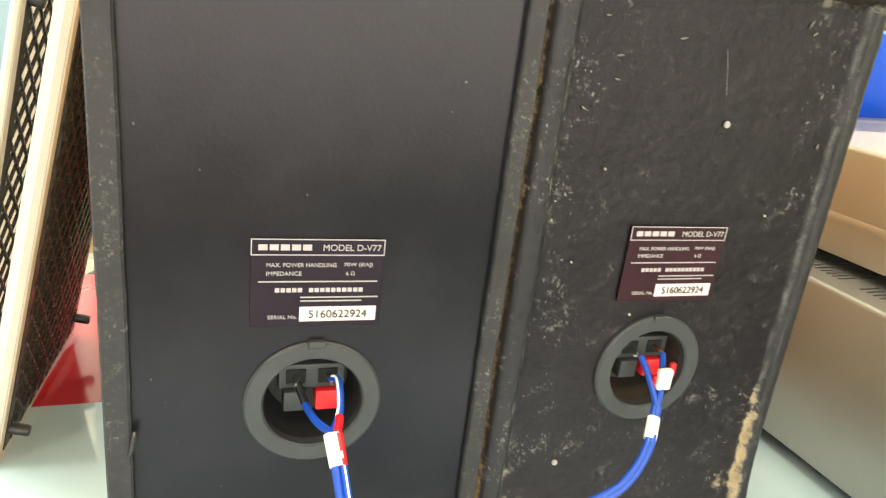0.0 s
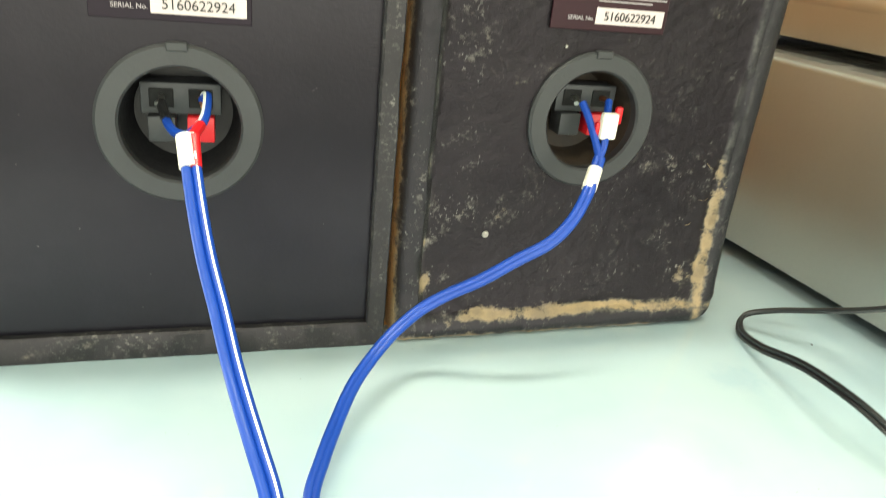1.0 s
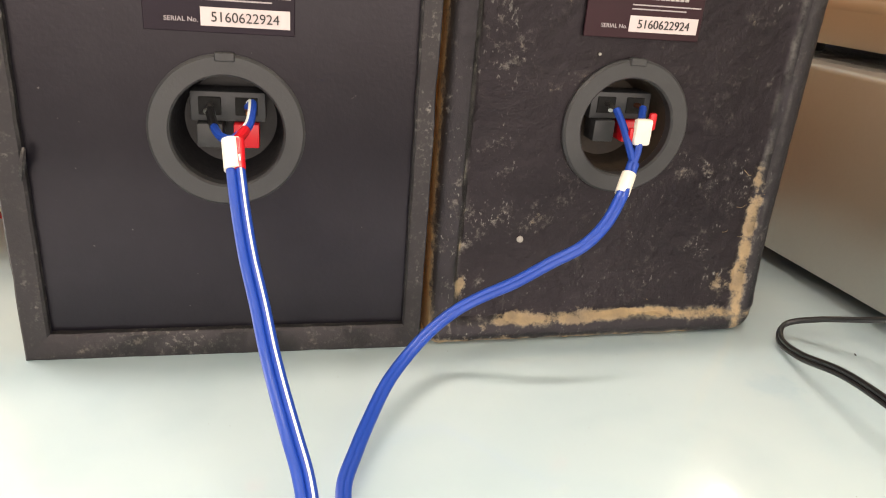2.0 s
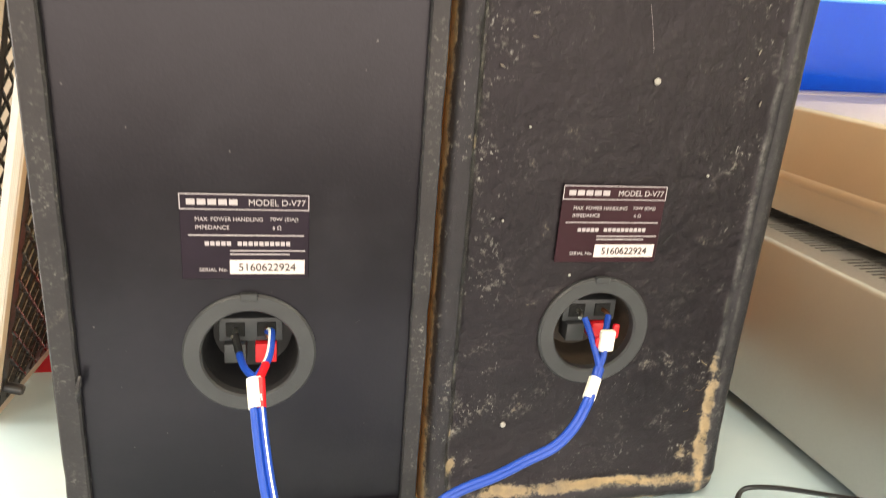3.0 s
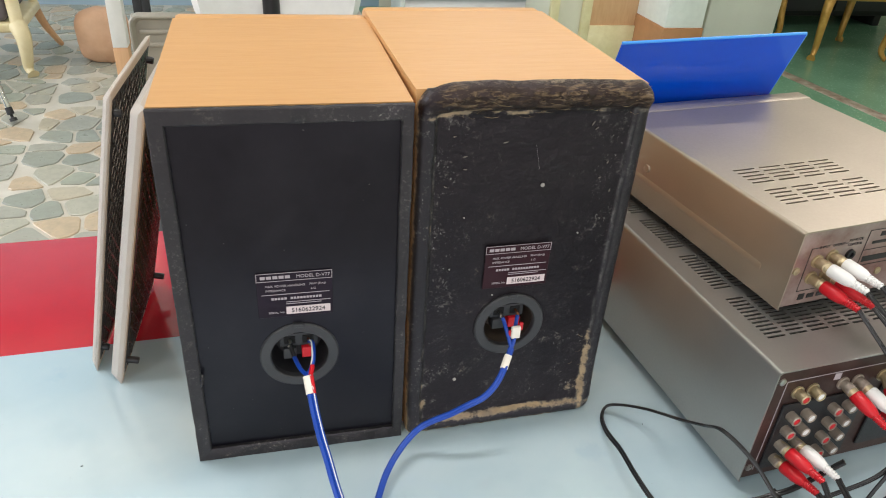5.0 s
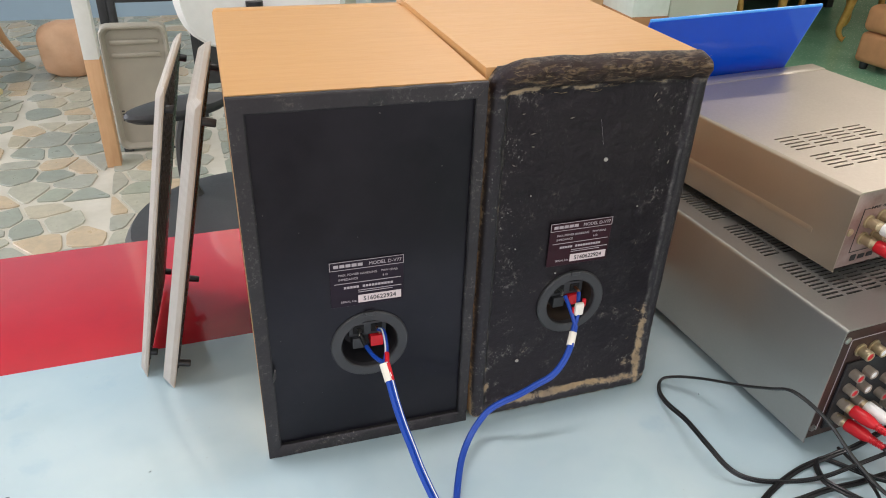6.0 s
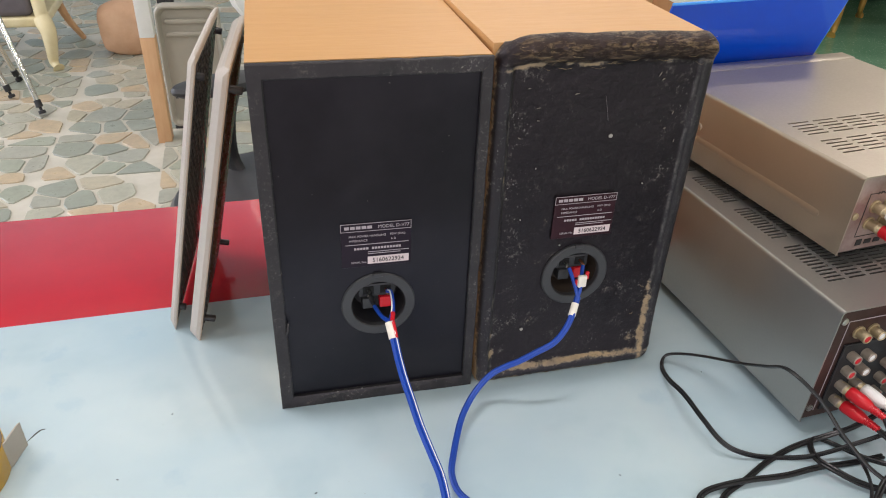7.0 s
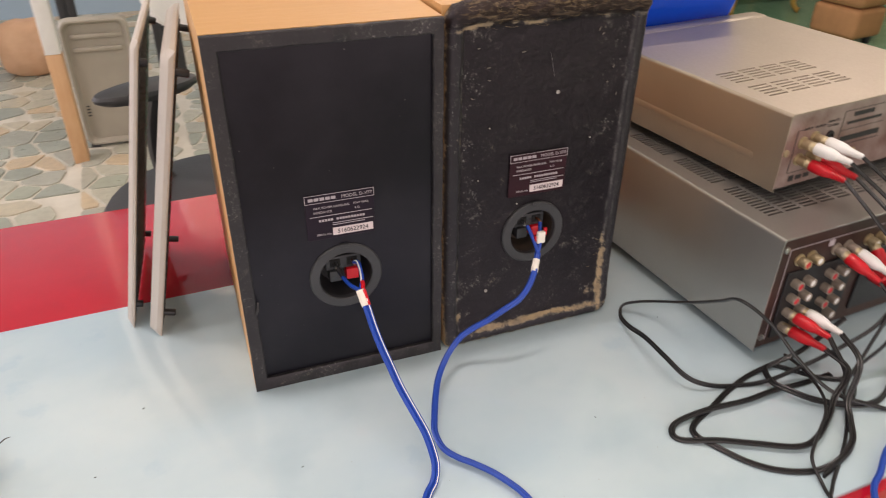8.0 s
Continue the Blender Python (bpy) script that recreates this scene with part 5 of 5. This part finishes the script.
for k in range(5):
    an = 2 * math.pi * k / 5 + 0.3
    c, s = math.cos(an), math.sin(an)
    part("base_arm", sweep(glide([(0.02 * c, 0.02 * s, 0.11), (0.16 * c, 0.16 * s, 0.095), (0.29 * c, 0.29 * s, 0.07)], 5), lambda u: 0.024 - 0.009 * u, 10), M_BLACKPL, chair)
    part("castor", lathe([(0.008, -0.02), (0.026, -0.018), (0.028, 0), (0.026, 0.018), (0.008, 0.02)], pose(0.29 * c, 0.29 * s, 0.028, 90, 0, k * 72 + 17), 20), M_BLACKPL, chair)


def cabriole(top, foot, bow, r0, r1):
    t, f = Vector(top), Vector(foot)
    o = Vector((f.x - t.x, f.y - t.y, 0))
    o = o.normalized() if o.length > 1e-5 else Vector((1, 0, 0))
    pts = [t, t.lerp(f, 0.2) + o * bow, t.lerp(f, 0.5) + o * bow * 0.45, t.lerp(f, 0.82) - o * bow * 0.5, f + Vector((0, 0, 0.02)) + o * bow * 0.1, f + o * bow * 0.55 + Vector((0, 0, 0.012))]
    return sweep(glide(pts, 6), lambda u: r0 + (r1 - r0) * min(1, u * 1.25) + (0.012 if u > 0.9 else 0) * (u - 0.9) * 10, 12)


def carved_chair(m, wood, label, group):
    c = thing("carved_chair", m, label, "chair", group)
    part("seat_rail", box(-0.25, 0.25, -0.23, 0.23, 0.36, 0.43, 0.018, 3), wood, c)
    part("cushion", box(-0.235, 0.235, -0.215, 0.215, 0.43, 0.52, 0.03, 4), M_CUSH, c, "grey padded seat cushion")
    for sx in (-1, 1):
        for sy in (-1, 1):
            part("leg", cabriole((sx * 0.22, sy * 0.2, 0.40), (sx * 0.25, sy * 0.23, 0.0), 0.035, 0.034, 0.014), wood, c)
        part("back_post", sweep(glide([(sx * 0.22, 0.21, 0.40), (sx * 0.225, 0.25, 0.7), (sx * 0.2, 0.31, 1.05)], 6), 0.024, 12), wood, c)
        part("arm", sweep(glide([(sx * 0.225, 0.24, 0.68), (sx * 0.265, 0.05, 0.66), (sx * 0.26, -0.12, 0.64), (sx * 0.235, -0.14, 0.43)], 6), 0.018, 10), wood, c)
    part("back_pad", box(-0.19, 0.19, 0.235, 0.285, 0.56, 0.98, 0.022, 3), M_CUSH, c)
    part("crest_rail", sweep(glide([(-0.2, 0.31, 1.05), (-0.1, 0.315, 1.10), (0, 0.315, 1.13), (0.1, 0.315, 1.10), (0.2, 0.31, 1.05)], 6), 0.026, 12), wood, c)
    return c


def low_armchair(m, label):
    """Low carved armchair: short cabriole legs, thick arm posts, a deep cushion."""
    c = thing("carved_armchair", m, label, "chair")
    part("seat_rail", box(-0.25, 0.25, -0.235, 0.23, 0.205, 0.25, 0.012, 3), M_CREAM, c, "cream lacquered rail")
    part("cushion", box(-0.195, 0.195, -0.222, 0.215, 0.25, 0.46, 0.03, 4), M_CUSH, c, "grey padded cushion")
    part("back_rail", box(-0.21, 0.21, -0.225, -0.185, 0.575, 0.63, 0.01, 3), M_CREAM, c, "cream lacquered back rail")
    for sx in (-1, 1):
        part("leg", cabriole((sx * 0.225, -0.205, 0.235), (sx * 0.245, -0.235, 0.0), 0.03, 0.042, 0.016), M_CREAM, c)
        part("leg", sweep(glide([(sx * 0.22, 0.21, 0.24), (sx * 0.25, 0.25, 0.12), (sx * 0.30, 0.30, 0.004)], 6), lambda u: 0.024 - 0.01 * u, 10), M_TAN, c, "brown raked back leg")
        part("back_post", sweep(glide([(sx * 0.228, -0.205, 0.235), (sx * 0.226, -0.205, 0.40), (sx * 0.238, -0.205, 0.60), (sx * 0.262, -0.215, 0.80)], 6), lambda u: 0.030 - 0.006 * u, 12), M_CREAM, c)
        part("arm", sweep(glide([(sx * 0.236, -0.20, 0.53), (sx * 0.25, 0.0, 0.50), (sx * 0.235, 0.20, 0.47), (sx * 0.225, 0.21, 0.24)], 6), 0.02, 12), M_CREAM, c)
    part("crest_rail", sweep(glide([(-0.262, -0.215, 0.80), (0, -0.22, 0.86), (0.262, -0.215, 0.80)], 8), 0.026, 12), M_CREAM, c)
    return c


low_armchair(pose(-1.25, 3.50, 0.005, 0, 0, 3), "cream carved armchair with cabriole legs and a grey cushion")

stool = thing("chrome_chair", pose(-1.2, 2.85, 0.005), "chair on slim splayed chrome legs with black tips", "chair")
for fx, fy, tx_, ty_ in ((0.26, -0.16, 0.135, 0.0), (0.09, 0.05, -0.02, 0.09), (0.07, 0.26, 0.0, 0.15), (-0.26, -0.2, -0.14, -0.08), (-0.3, 0.24, -0.15, 0.12)):
    t0 = Vector((tx_, ty_, 0.45))
    f0 = Vector((fx, fy, 0.05))
    leg = part("leg", sweep([t0, t0.lerp(f0, 0.5), f0], 0.011, 12), M_CHROME, stool)
    part("ferrule", lathe([(0.014, 0), (0.014, 0.028), (0.006, 0.03), (0.006, 0.042), (0.014, 0.044), (0.015, 0.056)], along(f0 + (t0 - f0).normalized() * 0.012, f0 + (f0 - t0)), 12), M_BLACKPL, leg, "black rubber tip")
part("seat", lathe([(0.02, 0.45), (0.15, 0.452), (0.16, 0.465), (0.15, 0.485), (0.02, 0.49)], pose(-0.06, 0.04, 0), 32), M_CUSH, stool)
part("ring", lathe([(0.118, 0.298), (0.122, 0.302), (0.126, 0.298), (0.122, 0.294), (0.118, 0.298)], None, 32, False), M_CHROME, stool)

rock = thing("stone_block", pose(-0.695, 3.56, 0.005), "rounded terracotta-coloured stone block on the floor", "stone")
bm = bmesh.new()
bmesh.ops.create_icosphere(bm, subdivisions=4, radius=1.0)
for v in bm.verts:
    q = v.co.copy()
    k = 1 + 0.13 * noise.noise(q * 1.6) + 0.05 * noise.noise(q * 4.5)
    f = (abs(q.x) ** 3 + abs(q.y) ** 3 + abs(q.z) ** 3) ** (-1 / 3)
    v.co = Vector((q.x * f * k * 0.125, q.y * f * k * 0.11, max(0, 0.125 + q.z * f * k * 0.135)))
part("block", bm, M_ROCK, rock)

# ---- far side: cupboards, pillar, door, gilded furniture ----
cup = thing("cream_cabinet", pose(2.18, 4.1, 0.002), "cream cabinet with inset tan panels", "cabinet")
part("carcass", box(0, 0.6, 0.03, 0.45, 0, 1.7, 0.004), M_CREAMW, cup)
for x in (0.0, 0.17, 0.55):
    part("stile", box(x, x + 0.05, 0, 0.03, 0, 1.7, 0.003), M_CREAM, cup)
for z in (0.0, 0.58, 1.1, 1.64):
    part("rail", box(0.22, 0.55, 0.002, 0.03, z, z + 0.06, 0.003), M_CREAM, cup)
for z0, z1, mt in ((0.06, 0.58, M_TAN), (0.64, 1.1, M_CREAM), (1.16, 1.64, M_CREAM)):
    part("panel", box(0.22, 0.55, 0.018, 0.03, z0, z1), mt, cup, "tan inset panel" if mt == M_TAN else "")
part("label_card", box(0.36, 0.42, 0.014, 0.018, 0.85, 0.88), M_WALL, cup)

pil = thing("pillar", pose(2.12, 3.0, 0.002), "white square pillar with tan tiles round its foot", "pillar")
part("shaft", box(0, 0.22, 0, 0.5, 0.305, CEIL - 0.01, 0.004), M_WHITE, pil)
part("tile_foot", box(-0.006, 0.226, -0.006, 0.5, 0, 0.305, 0.003), M_CARTON, pil, "tan ceramic tile foot")

low = thing("low_cabinet", pose(1.60, 3.3, 0.002), "low cream cabinet with a tan inset door panel", "cabinet")
part("carcass", box(0, 0.615, 0.03, 0.4, 0, 0.68, 0.004), M_CREAMW, low)
for x in (0.0, 0.565):
    part("stile", box(x, x + 0.05, 0, 0.03, 0, 0.68, 0.003), M_CREAM, low)
part("stile", box(0.19, 0.24, 0, 0.03, 0, 0.68, 0.003), M_CREAM, low)
for z0, z1 in ((0.0, 0.24), (0.62, 0.67)):
    part("rail", box(0.24, 0.565, 0.002, 0.03, z0, z1, 0.003), M_CREAM, low)
part("panel", box(0.24, 0.565, 0.016, 0.03, 0.24, 0.62), M_TAN, low, "tan inset panel")
part("top_board", box(-0.01, 0.61, -0.01, 0.41, 0.68, 0.70, 0.003), M_CREAM, low)

fridge = thing("refrigerator", pose(2.62, 3.4, 0.002), "pale grey tall refrigerator with a plain side", "refrigerator")
part("body", box(0, 0.48, 0.05, 0.55, 0.04, 1.75, 0.012, 3), surface("pale_grey_enamel", lin(214, 216, 204), 0.32, 0, None, 5, 200, 0.03, 0.04), fridge)
part("door", box(0, 0.48, 0, 0.046, 0.06, 1.74, 0.01, 3), surface("pale_grey_door_enamel", lin(220, 221, 208), 0.3, 0, None, 5, 200, 0.03, 0.04), fridge)
for fx in (0.06, 0.42):
    part("foot", lathe([(0.02, 0), (0.02, 0.05)], pose(fx, 0.1, 0), 14), M_BLACKPL, fridge)

shelf = thing("white_shelf", pose(0.95, 4.2, 0.002), "white shelf unit holding odds and ends", "shelf")
for x in (0, 0.98):
    part("side", box(x, x + 0.03, 0, 0.35, 0, 1.8, 0.003), M_WHITE, shelf)
for z in (0.1, 0.5, 0.74, 1.2, 1.75):
    part("shelf_board", box(0.03, 0.98, 0.004, 0.35, z, z + 0.025, 0.002), M_WHITE, shelf)
part("back", box(0.03, 0.98, 0.335, 0.35, 0.1, 1.8), M_WALL, shelf)
fan = thing("table_fan", pose(1.62, 4.33, 0.767), "small white table fan on the shelf", "fan")
part("foot", lathe([(0.08, 0), (0.08, 0.012), (0.02, 0.025), (0.015, 0.1)], None, 24), M_WHITE, fan)
part("motor", lathe([(0.03, -0.04), (0.04, 0), (0.03, 0.06)], pose(0, 0, 0.2, 90, 0, 0), 20), M_WHITE, fan)
for k in range(4):
    rr_ = 0.03 + 0.03 * k
    part("guard_ring", lathe([(rr_, 0.07), (rr_ + 0.003, 0.073), (rr_ + 0.006, 0.07), (rr_ + 0.003, 0.067), (rr_, 0.07)], pose(0, 0, 0.2, 90, 0, 0), 32, False), M_WHITE, fan)
for k in range(3):
    part("blade", box(-0.025, 0.025, -0.001, 0.001, 0.02, 0.11, 0.0008, 1), M_DARK, fan).matrix_basis = pose(0, -0.055, 0.2, 0, 120 * k, 0)
redbox = thing("red_box", pose(1.36, 4.28, 0.767), "dark red storage box on the shelf", "box")
part("body", box(0, 0.16, 0, 0.2, 0, 0.11, 0.004), surface("maroon_board", lin(110, 24, 30), 0.5), redbox)
part("lid", box(-0.004, 0.164, -0.004, 0.204, 0.111, 0.15, 0.004), M_DARK, redbox)

carved_chair(pose(3.71, 3.62, 0.004, 0, 0, 175), M_GOLD, "gilded carved chair with curved legs on the green floor", "gilded chairs")
carved_chair(pose(4.5, 3.5, 0.004, 0, 0, 200), M_GOLD, "gilded carved chair with curved legs on the green floor", "gilded chairs")
dark = thing("dark_sideboard", pose(3.2, 4.2, 0.002), "black lacquered sideboard against the wall", "sideboard")
part("carcass", box(0, 1.5, 0.02, 0.5, 0.08, 1.1, 0.006), M_BLACKPL, dark)
for k in range(3):
    dr = part("door", box(0.02 + 0.49 * k, 0.49 + 0.49 * k, 0, 0.02, 0.12, 1.06, 0.004), M_DARK, dark)
    part("knob", lathe([(0.006, 0), (0.006, 0.012), (0.014, 0.018), (0.01, 0.026)], pose(0.44 + 0.49 * k, 0, 0.6, 90, 0, 0), 14), M_BRASS, dr)
for x in (0.05, 1.45):
    part("foot", box(x - 0.03, x + 0.03, 0.05, 0.45, 0, 0.08, 0.004), M_BLACKPL, dark)
otto = thing("ottoman", pose(3.60, 2.58, 0.002, 0, 0, 8), "tan upholstered two-tier footstool on black feet", "footstool")
part("base_pad", box(0, 0.26, 0, 0.3, 0.04, 0.21, 0.03, 4), M_CARTON, otto)
part("top_pad", box(-0.005, 0.265, -0.005, 0.305, 0.212, 0.36, 0.04, 4), M_CARTON, otto)
for fx in (0.05, 0.21):
    for fy in (0.05, 0.25):
        part("foot", lathe([(0.02, 0), (0.025, 0.03), (0.025, 0.045)], pose(fx, fy, 0), 14), M_BLACKPL, otto)
pipe = thing("white_roll", pose(0, 0, 0), "white paper roll lying on the green floor", "paper roll")
part("roll", lathe([(0.02, 0), (0.046, 0.001), (0.05, 0.006), (0.05, 0.70), (0.046, 0.705), (0.02, 0.7)], along((2.68, 2.03, 0.053), (3.3, 1.76, 0.053)), 28), M_WHITE, pipe)

# ---- crazy paving: separate stones on the grout bed ----
rng = random.Random(11)
seeds = []
px0, px1, py0, py1, pitch = -2.6, SPLIT - 0.02, -2.75, Y1 - 0.02, 0.108
ny_, nx_ = int((py1 - py0) / pitch), int((px1 - px0) / (pitch * 1.25))
for i in range(nx_ + 1):
    for j in range(ny_ + 1):
        seeds.append((px0 + (i + 0.5 * (j % 2) + rng.uniform(-0.46, 0.46)) * pitch * 1.25, py0 + (j + rng.uniform(-0.46, 0.46)) * pitch))


def clip(poly, nx, ny, c):
    out = []
    for (ax, ay), (bx, by) in zip(poly, poly[1:] + poly[:1]):
        da, db = nx * ax + ny * ay - c, nx * bx + ny * by - c
        if da <= 0:
            out.append((ax, ay))
        if (da < 0 < db) or (db < 0 < da):
            u = da / (da - db)
            out.append((ax + u * (bx - ax), ay + u * (by - ay)))
    return out


def stone(bm, poly):
    cx, cy = sum(p[0] for p in poly) / len(poly), sum(p[1] for p in poly) / len(poly)
    cut = []
    for k, p in enumerate(poly):
        q, r = poly[k - 1], poly[(k + 1) % len(poly)]
        for o in (q, r):
            cut.append((p[0] + 0.15 * (o[0] - p[0]), p[1] + 0.15 * (o[1] - p[1])))
    low = [bm.verts.new((x, y, -0.002)) for x, y in cut]
    mid = [bm.verts.new((x, y, 0.003)) for x, y in cut]
    top = [bm.verts.new((cx + (x - cx) * 0.965, cy + (y - cy) * 0.965, 0.005)) for x, y in cut]
    for a, b in ((low, mid), (mid, top)):
        for k in range(len(cut)):
            bm.faces.new((a[k], a[(k + 1) % len(cut)], b[(k + 1) % len(cut)], b[k]))
    bm.faces.new(top)
    return cx, cy


TILE, CA, SA = 0.40, math.cos(radians(2.5)), math.sin(radians(2.5))
TX, TY = -0.41 * CA + 2.07 * SA, 0.41 * SA + 2.07 * CA
far_bm, count = bmesh.new(), 0
for sx, sy in seeds:
    poly = [(sx - 0.35, sy - 0.35), (sx + 0.35, sy - 0.35), (sx + 0.35, sy + 0.35), (sx - 0.35, sy + 0.35)]
    for ox, oy in seeds:
        if (ox, oy) != (sx, sy) and abs(ox - sx) < 0.5 and abs(oy - sy) < 0.5:
            nx, ny = ox - sx, oy - sy
            ln = math.hypot(nx, ny)
            if ln < 1e-6:
                continue
            nx, ny = nx / ln, ny / ln
            poly = clip(poly, nx, ny, nx * (sx + ox) / 2 + ny * (sy + oy) / 2 - 0.0058)
            if len(poly) < 3:
                break
    # straight joints of the square tiles that carry the stones
    lx, ly = sx * CA + sy * SA, -sx * SA + sy * CA
    tx, ty = TILE * math.floor((lx - TX) / TILE) + TX, TILE * math.floor((ly - TY) / TILE) + TY
    for nx, ny, c in ((-CA, -SA, -tx - 0.003), (CA, SA, tx + TILE - 0.003), (SA, -CA, -ty - 0.003), (-SA, CA, ty + TILE - 0.003)):
        poly = clip(poly, nx, ny, c) if len(poly) >= 3 else poly
    for nx, ny, c in ((-1, 0, -px0), (1, 0, px1), (0, -1, -py0), (0, 1, py1)):
        poly = clip(poly, nx, ny, c) if len(poly) >= 3 else poly
    if len(poly) < 3:
        continue
    near = -1.3 < sx < 0.0 and 1.6 < sy < 3.9
    if near and count < 300:
        bm = bmesh.new()
        stone(bm, poly)
        finish("paving_stone", bm, M_STONE, floor, smooth=False)
        count += 1
    else:
        stone(far_bm, poly)
tagged(finish("paving_rest", far_bm, M_STONES, floor, smooth=False), "grey-green and ochre paving stones further off", kind="stuff")
